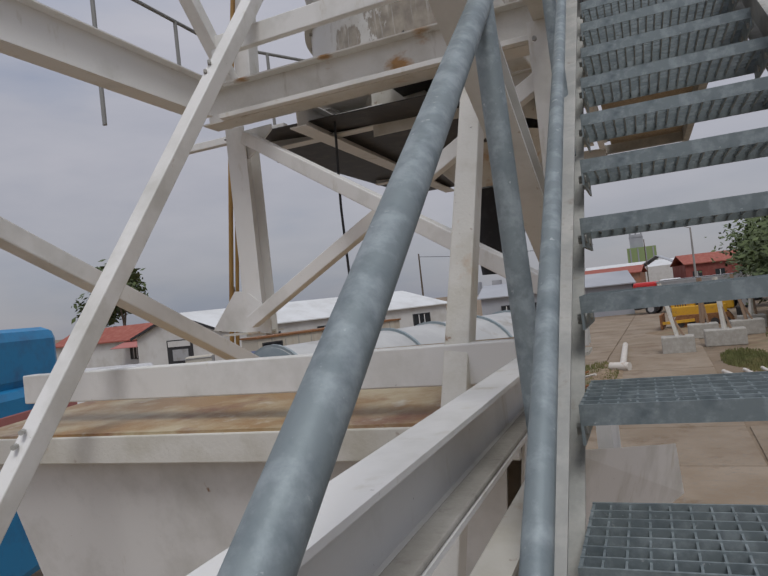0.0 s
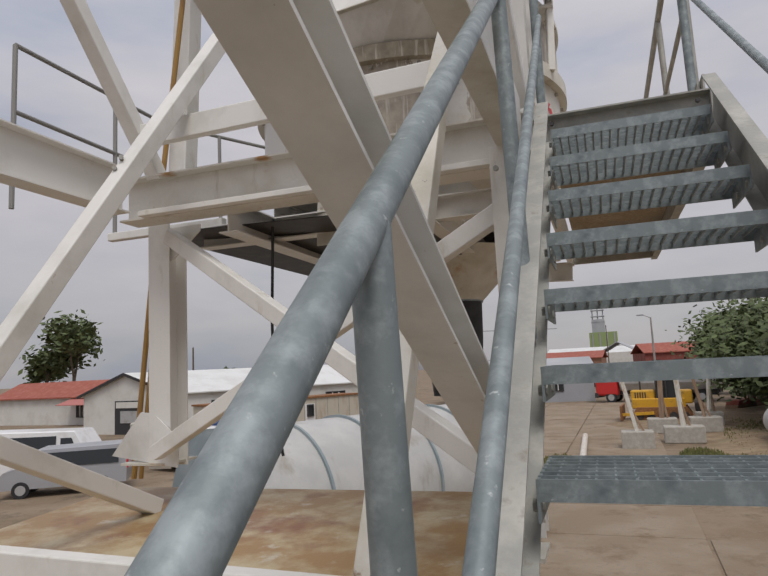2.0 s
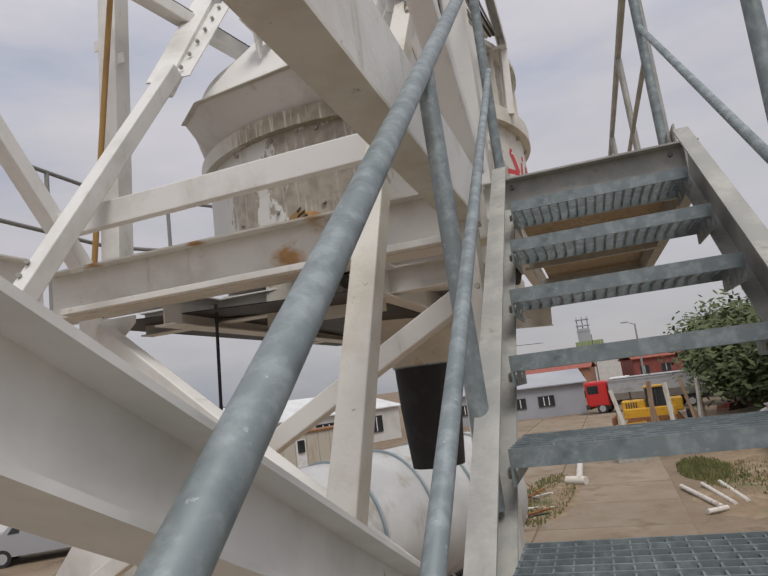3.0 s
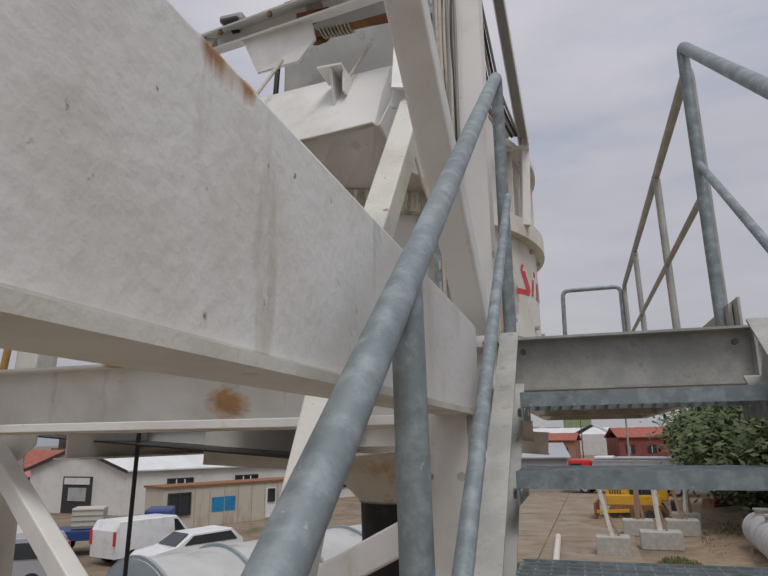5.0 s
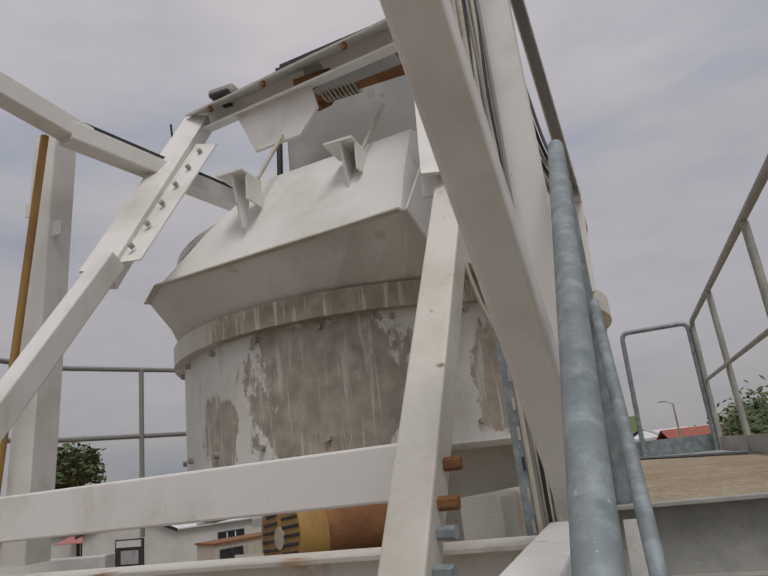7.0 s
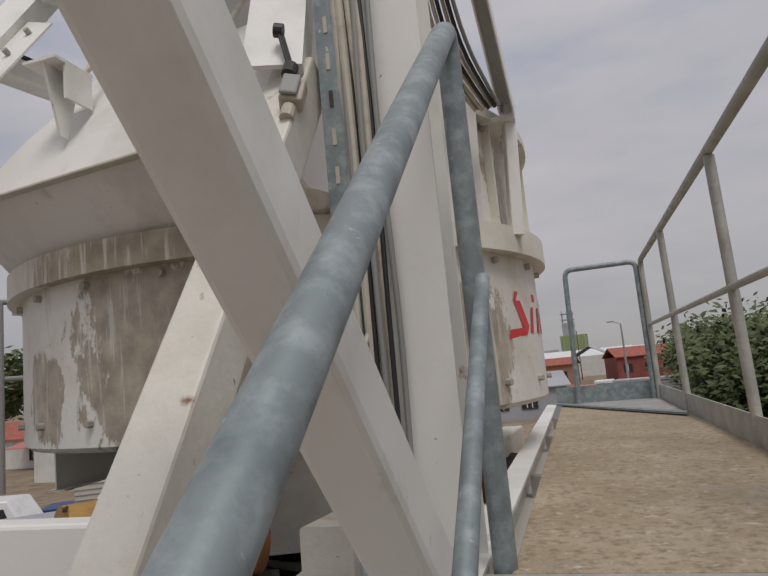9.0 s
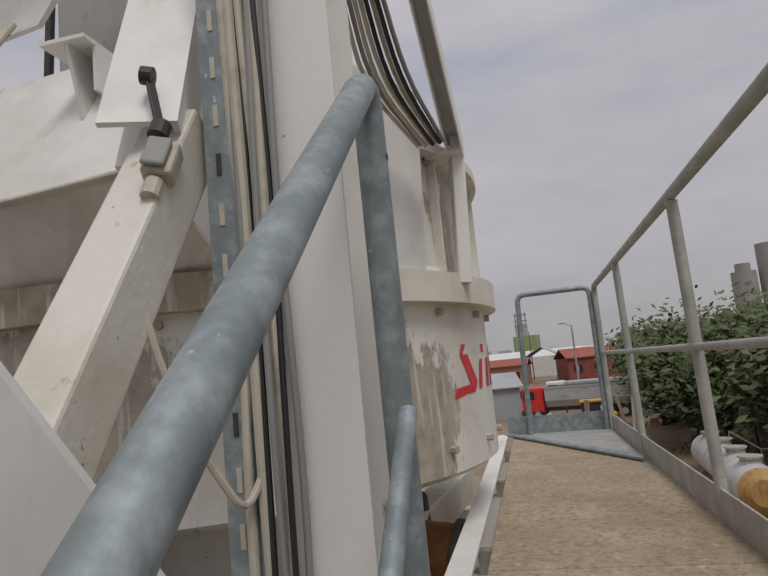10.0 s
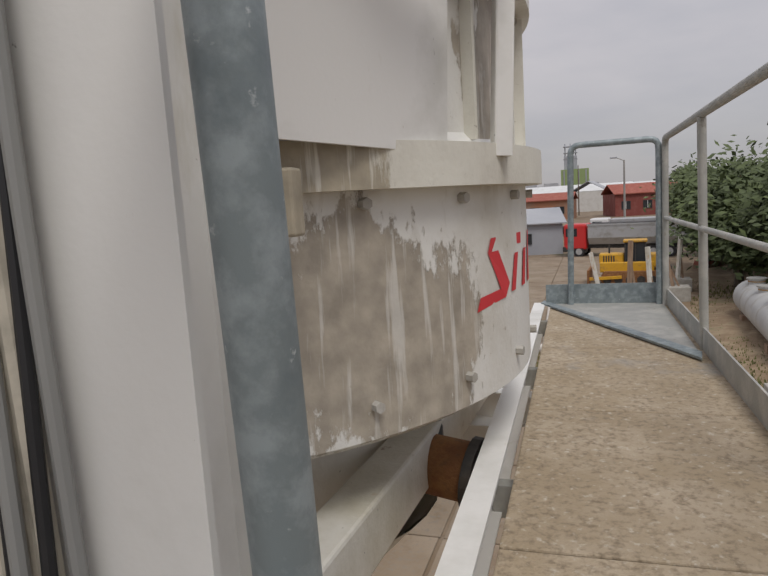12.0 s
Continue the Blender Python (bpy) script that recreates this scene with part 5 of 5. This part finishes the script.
# blue flatbed with a caged liquid tank
flat = thing("flatbed_truck", (-23.5, 25.0, GZ), "blue flatbed trailer truck carrying boxes", "truck", "parked vehicles")
m = turned((-23.4, 25.2, GZ), 30)
part("bed", box(bmesh.new(), (0, 0, 0.95), (5.0, 2.2, 0.45), m, 0.02), M_DBLUE, flat)
part("cab", box(bmesh.new(), (3.1, 0, 1.2), (1.3, 2.0, 1.7), m, 0.1), M_DBLUE, flat)
for x in (-1.5, 2.8):
    for y in (-0.9, 0.9):
        wheel(flat, m @ Matrix.Translation((x, y, 0.42)), 0.42)
ibc = thing("liquid_tank", m @ Vector((-0.3, 0, 1.18)), "cream plastic liquid tank in a wire cage on the flatbed", "tank")
part("tank", box(bmesh.new(), (-0.3, 0, 1.7), (1.5, 1.1, 1.0), m, 0.06), M_CREAM, ibc)
for i in range(7):
    part("wire", bar(m @ Vector((-1.05 + i * 0.25, -0.57, 1.2)), m @ Vector((-1.05 + i * 0.25, -0.57, 2.2)), rect(0.03, 0.03, 0.004)), M_ALU, ibc)
for z in (1.35, 1.6, 1.85, 2.1):
    part("wire", bar(m @ Vector((-1.05, -0.58, z)), m @ Vector((0.45, -0.58, z)), rect(0.03, 0.03, 0.004)), M_ALU, ibc)

# turquoise lorry cab beside the hopper
lorry = thing("lorry", (-9.4, 5.2, GZ), "bright blue lorry cab with a red stripe", "truck", "parked vehicles")
m = turned((-9.4, 5.2, GZ), 20)
part("cab", box(bmesh.new(), (0, 0, 2.0), (2.3, 2.5, 2.8), m, 0.15), M_BLUE, lorry)
part("roof_fairing", box(bmesh.new(), (0.1, 0, 3.80), (1.9, 2.2, 1.0), m, 0.2), M_BLUE, lorry)
part("stripe", box(bmesh.new(), (0, 0, 2.9), (2.32, 2.52, 0.28), m, 0.02), M_PINK, lorry)
part("grille", box(bmesh.new(), (0.9, -1.26, 1.9), (0.35, 0.04, 1.2), m), M_DARK, lorry)
part("side_window", box(bmesh.new(), (0.1, -1.26, 2.5), (0.8, 0.03, 0.6), m), M_GLASS, lorry)
for x in (-0.5,):
    for y in (-1.0, 1.0):
        wheel(lorry, m @ Matrix.Translation((x, y, 0.5)), 0.5)

# lying silo tanks
def silo(at, deg, r, length, label):
    s_ = thing("silo_tank", at, label, "tank", "lying tanks")
    m_ = turned((at[0], at[1], GZ + r + 0.1), deg) @ Matrix.Rotation(radians(90), 4, "Y")
    n_ = 48

    def ring(profile):
        bm_ = bmesh.new()
        cols = [[bm_.verts.new(m_ @ Vector((q * math.cos(2 * math.pi * i / n_), q * math.sin(2 * math.pi * i / n_), z))) for q, z in profile] for i in range(n_)]
        for i in range(n_):
            a, b = cols[i], cols[(i + 1) % n_]
            for k in range(len(profile) - 1):
                bm_.faces.new((a[k], b[k], b[k + 1], a[k + 1]))
        return bm_

    part("shell", ring(((r, 0), (r, length))), M_TANK, s_, smooth=True)
    part("end", ring(((0.02, -0.12), (r * 0.5, -0.1), (r * 0.9, -0.03), (r, 0.0))), M_TANKIN, s_, "dull blue-grey dished tank end", True)
    part("end", ring(((r, length), (r * 0.9, length + 0.05), (0.02, length + 0.15))), M_TANK, s_, smooth=True)
    for i in range(int(length / 1.6) + 1):
        z = 0.05 + i * 1.6
        part("rib", ring(((r, z - 0.03), (r + 0.06, z - 0.03), (r + 0.06, z + 0.03), (r, z + 0.03))), M_TANKIN, s_, smooth=True)
    for z in (length * 0.2, length * 0.8):
        part("cradle", box(bmesh.new(), (0, 0, 0), (r * 1.3, 0.3, 0.5), Matrix.Translation((m_ @ Vector((0, 0, z))) - Vector((0, 0, r - 0.1))) @ Matrix.Rotation(radians(deg + 90), 4, "Z")), M_TIMB, s_)
    return s_


silo((-6.9, 9.6, GZ), 66, 1.65, 8.6, "long grey lying silo tank with ribs and a dished end")
ladder = thing("ladder", (-3.9, 17.0, GZ), "white pipe ladder leaning beside the silo tank", "ladder")
for dx in (0, 0.55):
    part("rail", tube(((-4.05 + dx, 13.5, GZ + 0.75 - dx), (-3.95 + dx, 20.5, GZ + 0.85 - dx)), 0.05, 10), M_PIPE, ladder, smooth=True)
for i in range(9):
    y = 13.9 + i * 0.75
    part("rung", tube(((-4.04, y, GZ + 0.75), (-3.48, y + 0.1, GZ + 0.22)), 0.022, 8), M_PIPE, ladder, smooth=True)
scrap = thing("scrap_pile", (-3.2, 21.5, GZ), "tangled heap of scrap bars and pipes", "scrap")
rng = random.Random(9)
for i in range(26):
    p = Vector((-3.3 + rng.uniform(-0.9, 0.9), 21.5 + rng.uniform(-3, 3), GZ + 0.05 + 0.5 * rng.random()))
    d = Vector((rng.uniform(-1, 1), rng.uniform(-1, 1), rng.uniform(-0.05, 0.35))) * rng.uniform(0.5, 1.3)
    part("bar", tube((p, p + d), rng.uniform(0.02, 0.05), 6), rng.choice((M_RUST, M_PIPE, M_DARK)), scrap)

# white pipes on the ground
for pts, r in ((((-1.4, 26.0, GZ + 0.16), (-1.75, 35.0, GZ + 0.16)), 0.15), (((-1.1, 25.8, GZ + 0.2), (-1.9, 26.2, GZ + 0.2)), 0.19),
               (((3.0, 20.6, GZ + 0.1), (2.2, 24.4, GZ + 0.1)), 0.08), (((3.4, 20.9, GZ + 0.1), (2.9, 24.6, GZ + 0.1)), 0.07), (((3.8, 21.2, GZ + 0.1), (3.5, 24.8, GZ + 0.1)), 0.07), (((2.5, 20.3, GZ + 0.1), (3.1, 20.7, GZ + 0.1)), 0.08)):
    solo("pipe", tube(pts, r, 14), M_PIPE, "dirty white pipe lying on the yard", "pipe", "pipes on the yard", smooth=True)
bm = box(bmesh.new(), (5.0, 20.8, GZ + 0.12), (0.7, 0.4, 0.18), None, 0.07)
solo("plastic_sack", bm, material("pink_plastic", (0.6, 0.36, 0.38), 0.5), "crumpled pink plastic sack on the dirt", "sack", smooth=True)

# trestles on concrete blocks
for k, (x, y, lean, blk) in enumerate(((0.9, 31.0, -0.55, 1.5), (2.35, 37.0, 0.1, 1.6), (3.1, 33.0, -0.15, 1.9), (4.6, 37.5, -0.5, 1.7), (5.2, 40.5, 0.2, 1.5))):
    b = solo("concrete_block", box(bmesh.new(), (x, y, GZ + 0.42), (blk, 1.1, 0.84), None, 0.05), M_CEMENT, "pale concrete footing block on the dirt", "concrete block", "footing blocks")
    post = thing("timber_post", (x, y, GZ + 0.84), "rusty red steel prop standing on a concrete block", "prop", "props")
    part("post", bar((x, y, GZ + 0.8), (x + lean, y + 0.1, GZ + 3.5), rect(0.26, 0.16, 0.02)), M_TIMB if k % 2 else M_STAINED, post)
    part("brace", bar((x + 0.3, y, GZ + 0.82), (x + lean * 0.8, y + 0.1, GZ + 2.4), rect(0.1, 0.1, 0.01)), M_TIMB, post)

# bulldozer
doz = thing("bulldozer", (2.8, 44, GZ), "yellow tracked bulldozer with a dark glazed cab", "bulldozer")
m = turned((2.8, 44.0, GZ), 176)
for y in (-0.95, 0.95):
    bm = bmesh.new()
    prism(bm, m @ Vector((0, y - 0.28, 0)), m @ Vector((0, y + 0.28, 0)), [(-1.9, 0.45), (-1.6, 0.08), (1.6, 0.08), (1.9, 0.45), (1.6, 0.95), (-1.6, 0.95)], (0, 0, 1))
    tk = part("track", bm, M_RUST, doz)
    for x in (-1.4, -0.7, 0, 0.7, 1.4):
        part("roller", cyl(bmesh.new(), m @ Vector((x, y - 0.33, 0.4)), m @ Vector((x, y + 0.33, 0.4)), 0.26, n=14), M_DARK, tk)
part("body", box(bmesh.new(), (0.2, 0, 1.2), (3.4, 1.5, 0.7), m, 0.08), M_YEL, doz)
part("hood", box(bmesh.new(), (1.15, 0, 1.75), (1.6, 1.0, 0.7), m, 0.1), M_YEL, doz)
for i in range(5):
    part("vent", box(bmesh.new(), (1.0 + i * 0.16, 0.51, 1.75), (0.08, 0.03, 0.4), m), M_DARK, doz)
part("engine_cover", box(bmesh.new(), (-1.5, 0, 1.6), (0.9, 1.4, 0.9), m, 0.1), M_YEL, doz)
cab = part("cab", box(bmesh.new(), (-0.35, 0, 2.1), (1.25, 1.3, 1.5), m, 0.06), M_GLASS, doz, "dark glazed operator's cab")
part("cab_roof", box(bmesh.new(), (-0.35, 0, 2.9), (1.5, 1.5, 0.14), m, 0.04), M_YEL, cab)
for x in (-0.98, -0.35, 0.28):
    for y in (-0.66, 0.66):
        part("pillar", box(bmesh.new(), (x, y, 2.1), (0.09, 0.06, 1.5), m), M_DARK, cab)
part("blade", box(bmesh.new(), (2.6, 0, 0.6), (0.15, 3.0, 1.0), m, 0.04), M_RUST, doz)
part("blade_arm", bar(m @ Vector((0.5, 1.3, 0.6)), m @ Vector((2.55, 1.3, 0.5)), rect(0.16, 0.2, 0.01)), M_YEL, doz)
part("ripper", box(bmesh.new(), (-2.3, 0, 0.9), (0.5, 1.2, 0.6), m, 0.05), M_DARK, doz)
part("exhaust", cyl(bmesh.new(), m @ Vector((1.3, 0.2, 2.1)), m @ Vector((1.3, 0.2, 2.7)), 0.06, n=10), M_DARK, doz)

# red tipper lorry
tip = thing("tipper_truck", (3.5, 62, GZ), "red tipper lorry with a grey aluminium body", "truck", "parked vehicles")
m = turned((4.2, 61.0, GZ), 165)
part("cab", box(bmesh.new(), (5.3, 0, 1.95), (2.2, 2.4, 2.5), m, 0.2), M_REDC, tip)
part("cab_window", box(bmesh.new(), (5.6, 1.2, 2.4), (1.1, 0.04, 0.8), m, 0.02), M_GLASS, tip)
part("windscreen", box(bmesh.new(), (6.4, 0, 2.4), (0.04, 2.0, 0.9), m, 0.02), M_GLASS, tip)
part("bumper", box(bmesh.new(), (6.3, 0, 0.75), (0.4, 2.4, 0.5), m, 0.05), M_DARK, tip)
part("chassis", box(bmesh.new(), (0, 0, 0.95), (9.5, 1.0, 0.3), m), M_DARK, tip)
bm = bmesh.new()
prism(bm, m @ Vector((4.0, 0, 2.05)), m @ Vector((-4.8, 0, 2.05)), [(-1.25, 1.05), (1.25, 1.05), (1.25, -0.2), (0.85, -0.85), (-0.85, -0.85), (-1.25, -0.2)], (0, 0, 1))
part("tipper_body", bm, M_ALU, tip)
part("rim", box(bmesh.new(), (-0.4, 1.27, 3.1), (8.9, 0.1, 0.14), m), M_ALU, tip)
part("tarp", box(bmesh.new(), (-0.4, 0, 3.16), (8.6, 2.2, 0.1), m, 0.04), M_DARK, tip)
for x in (4.9, -1.9, -3.3):
    for y in (-1.0, 1.0):
        wheel(tip, m @ Matrix.Translation((x, y, 0.52)), 0.52, 0.35)
tip2 = thing("tipper_truck", (3, 72, GZ), "grey tipper lorry with a white cab", "truck", "parked vehicles")
m = turned((6.5, 71, GZ), 170)
part("tipper_body", box(bmesh.new(), (0, 0, 2.2), (8.0, 2.4, 1.8), m, 0.08), M_ALU, tip2)
part("cab", box(bmesh.new(), (5.2, 0, 2.0), (2.0, 2.3, 2.4), m, 0.15), M_VANW, tip2)
part("cab_window", box(bmesh.new(), (5.4, 1.15, 2.5), (1.0, 0.05, 0.7), m), M_GLASS, tip2)
for x in (4.9, -1.9, -3.3):
    for y in (-1.0, 1.0):
        wheel(tip2, m @ Matrix.Translation((x, y, 0.52)), 0.52, 0.35)
exc = thing("loader", (-6.5, 92, GZ), "yellow wheel loader far down the yard", "loader")
m = turned((-6.0, 88, GZ), 40)
part("body", box(bmesh.new(), (0, 0, 1.5), (4.5, 1.8, 1.0), m, 0.1), M_YEL, exc)
part("cab", box(bmesh.new(), (0.2, 0, 2.6), (1.5, 1.5, 1.3), m, 0.06), M_GLASS, exc)
part("bucket", box(bmesh.new(), (3.4, 0, 0.8), (1.2, 2.6, 1.1), m, 0.1), M_DARK, exc)
for x in (-1.4, 1.6):
    for y in (-1.0, 1.0):
        wheel(exc, m @ Matrix.Translation((x, y, 0.75)), 0.75, 0.5)

# timber stack, pressure vessel, fence
stack = thing("timber_stack", (9.0, 50.5, GZ), "stack of reddish timber boards on the ground", "timber")
for i in range(7):
    for j in range(3):
        part("board", box(bmesh.new(), (j * 0.32, 0, 0.15 + i * 0.11), (0.3, 4.0, 0.10), turned((8.6, 50.5, GZ), -40 + i)), M_TILE if i > 3 else M_TIMB, stack)
ves = thing("pressure_vessel", (6.8, 30.0, GZ), "grey horizontal pressure vessel with flanged hatches", "vessel")
a, b = Vector((7.4, 33.6, GZ + 1.0)), Vector((6.9, 24.0, GZ + 1.0))
part("shell", cyl(bmesh.new(), a, b, 0.8, n=36), M_TANK, ves, smooth=True)
part("end", cyl(bmesh.new(), a, a + (a - b).normalized() * 0.3, 0.8, 0.45, n=36), M_TANK, ves, smooth=True)
part("end", cyl(bmesh.new(), b, b + (b - a).normalized() * 0.3, 0.8, 0.45, n=36), M_OCHRE, ves, smooth=True)
for f_ in (0.12, 0.38, 0.64, 0.88):
    p = a.lerp(b, f_)
    h_ = part("hatch", cyl(bmesh.new(), p + zv * 0.7, p + zv * 1.0, 0.34, n=20), M_TANK, ves, smooth=True)
    part("hatch_rim", cyl(bmesh.new(), p + zv * 0.98, p + zv * 1.04, 0.42, n=20), M_GALV_OLD, h_)
    part("hatch_band", cyl(bmesh.new(), p + zv * 0.86, p + zv * 0.90, 0.36, n=20), M_OCHRE, h_)
for f_ in (0.2, 0.8):
    part("saddle", box(bmesh.new(), a.lerp(b, f_) - Vector((0, 0, 0.8)), (1.5, 0.4, 0.5)), M_TIMB, ves)
slabp = solo("concrete_pad", box(bmesh.new(), (6.5, 19.5, GZ + 0.25), (3.0, 5.0, 0.5), None, 0.04), M_CEMENT, "stained concrete pad beside the lane", "concrete pad")
fence = thing("fence", (13, 40, GZ), "grey concrete panel fence below the trees", "fence", kind="structure")
for i in range(14):
    p0, p1 = Vector((10.2 + i * 0.32, 20 + i * 2.6, GZ)), Vector((10.2 + (i + 1) * 0.32, 20 + (i + 1) * 2.6, GZ))
    part("post", bar(p0, p0 + zv * 2.1, rect(0.16, 0.16, 0.01)), M_CEMENT, fence)
    for j in range(4):
        part("panel", bar(p0 + zv * (0.27 + j * 0.5), p1 + zv * (0.27 + j * 0.5), rect(0.06, 0.48, 0.01)), M_CEMENT, fence)
yr = thing("handrail", (8.9, 36, GZ), "thin white tube railing beside the vessel", "handrail", "yard railings")
part("rail", tube(((8.6, 34.0, GZ + 1.7), (9.3, 31.8, GZ + 1.1), (10.4, 31.6, GZ + 1.1)), 0.03, 8), M_PIPE, yr)
for p in ((8.6, 34.0, 1.7), (9.3, 31.8, 1.1), (10.4, 31.6, 1.1)):
    part("post", tube(((p[0], p[1], GZ), (p[0], p[1], GZ + p[2])), 0.03, 8), M_PIPE, yr)

# far buildings
def shed(name, x, y, w, d, h, rh, deg, wallm, roofm, label, wins=0):
    s_ = thing(name, (x, y, GZ), label, "building", "far buildings")
    m_ = turned((x, y, GZ), deg)
    part("wall", box(bmesh.new(), (0, 0, h / 2), (w, d, h), m_), wallm, s_)
    for sg in (-1, 1):
        part("roof", plate(bmesh.new(), [m_ @ Vector(p) for p in ((-w / 2 - 0.4, sg * (d / 2 + 0.5), h), (w / 2 + 0.4, sg * (d / 2 + 0.5), h), (w / 2 + 0.4, 0, h + rh), (-w / 2 - 0.4, 0, h + rh))], (0, 0, 0.2)), roofm, s_)
    for i in range(wins):
        window(s_, m_ @ Matrix.Translation((-w / 2 + w * (i + 0.5) / wins, -d / 2 - 0.03, h * 0.5)), w / wins * 0.4, h * 0.35, 1)
    return s_


shed("red_shed", 13.5, 150, 19, 12, 5.0, 2.2, 12, M_REDW, M_TILE, "dark red brick shed with a rusty roof", 4)
shed("brick_shed", -14.0, 145, 22, 12, 4.5, 1.6, -4, M_ORANGE, M_TILE, "orange brick shed with a red roof", 4)
shed("white_house", 0.5, 190, 9, 10, 6.0, 3.0, 80, M_WALL, M_FARG, "white house with a grey gabled roof", 2)
shed("grey_hall", -5, 230, 40, 25, 6.0, 2.5, 0, M_FARG, M_ROOF, "long pale hall with a sheet roof", 6)
shed("grey_hall", 30, 260, 50, 25, 6.5, 2.0, 6, M_FARG, M_ROOF, "long pale hall with a sheet roof", 6)
shed("brown_shed", 34, 170, 22, 14, 6.0, 1.5, 0, M_CEMENT, M_TILE, "brown flat-roofed shed among the trees", 3)
far = thing("far_town", (0, 700, GZ), "faint grey blocks of a distant town", "far buildings", kind="structure")
rng = random.Random(21)
for i in range(34):
    x = -260 + i * 18 + rng.uniform(-5, 5)
    w, h = rng.uniform(10, 26), rng.uniform(8, 20)
    part("block", box(bmesh.new(), (x, 800 + rng.uniform(-40, 40), GZ + h / 2), (w, 12, h)), M_FARG, far)
tow = thing("grain_tower", (-7, 300, GZ), "green clad grain tower with a steel head frame", "tower")
part("body", box(bmesh.new(), (-6.5, 300, GZ + 7.5), (13, 11, 19)), M_GREEN, tow)
for i in range(4):
    part("rib", box(bmesh.new(), (-11.5 + i * 3.4, 294.4, GZ + 8), (0.6, 0.3, 17)), M_FARG, tow)
part("head_house", box(bmesh.new(), (-8.5, 300, GZ + 20), (6, 6, 7)), M_FARG, tow)
for x in (-11, -8.5, -6):
    part("mast", box(bmesh.new(), (x, 299, GZ + 25), (0.5, 0.5, 9)), M_FARG, tow)
for z in (22, 25, 28):
    part("gallery", box(bmesh.new(), (-8.5, 299, GZ + z), (6.5, 4, 0.4)), M_FARG, tow)
lp = thing("street_lamp", (5.5, 110, GZ), "tall concrete street lamp with a single arm", "street lamp")
part("pole", cyl(bmesh.new(), (5.9, 110, GZ), (5.9, 110, GZ + 11.2), 0.22, 0.14, n=10), M_SILO, lp)
part("arm", tube(((5.9, 110, GZ + 11.1), (4.6, 110, GZ + 11.7)), 0.07, 8), M_SILO, lp)
part("head", box(bmesh.new(), (4.2, 110, GZ + 11.7), (1.2, 0.4, 0.25), None, 0.08), M_FARG, lp)
for x, y, h in ((-2.5, 160, 13), (-52, 62, 8.5)):
    solo("utility_pole", cyl(bmesh.new(), (x, y, GZ), (x, y, GZ + h), 0.16, 0.1, n=8), M_BARK, "plain wooden utility pole", "pole", "utility poles")
wired = thing("utility_pole", (-28, 70, GZ), "wooden utility pole carrying one black wire", "pole", "utility poles")
part("pole", cyl(bmesh.new(), (-28, 70, GZ), (-28, 70, GZ + 10), 0.16, 0.1, n=8), M_BARK, wired)
part("wire", tube(((-28, 70, GZ + 9.6), (-20, 71, GZ + 8.7), (-6, 72, GZ + 8.3)), 0.03, 6, 3.0), M_BLACK, wired, "black overhead wire")
sil = thing("grain_silos", (70, 200, GZ), "tall concrete grain silos with a head house", "silo")
for i, (x, h) in enumerate(((62, 26), (70, 34), (76.5, 34))):
    part("silo", cyl(bmesh.new(), (x, 200, GZ), (x, 200, GZ + h), 3.6, n=20), M_SILO, sil, smooth=True)
part("head_house", box(bmesh.new(), (79, 200, GZ + 38), (9, 8, 9)), M_SILO, sil)
part("cap", cyl(bmesh.new(), (62, 200, GZ + 26), (62, 200, GZ + 28.5), 2.2, n=14), M_SILO, sil)
for k, (x, y, h) in enumerate(((28, 120, 9), (36, 135, 10), (44, 150, 10), (24, 108, 8), (52, 170, 11), (22, 160, 14))):
    tree(x, y, h, h * 0.6, 90 + k, 1500, 0.7, 0.2)

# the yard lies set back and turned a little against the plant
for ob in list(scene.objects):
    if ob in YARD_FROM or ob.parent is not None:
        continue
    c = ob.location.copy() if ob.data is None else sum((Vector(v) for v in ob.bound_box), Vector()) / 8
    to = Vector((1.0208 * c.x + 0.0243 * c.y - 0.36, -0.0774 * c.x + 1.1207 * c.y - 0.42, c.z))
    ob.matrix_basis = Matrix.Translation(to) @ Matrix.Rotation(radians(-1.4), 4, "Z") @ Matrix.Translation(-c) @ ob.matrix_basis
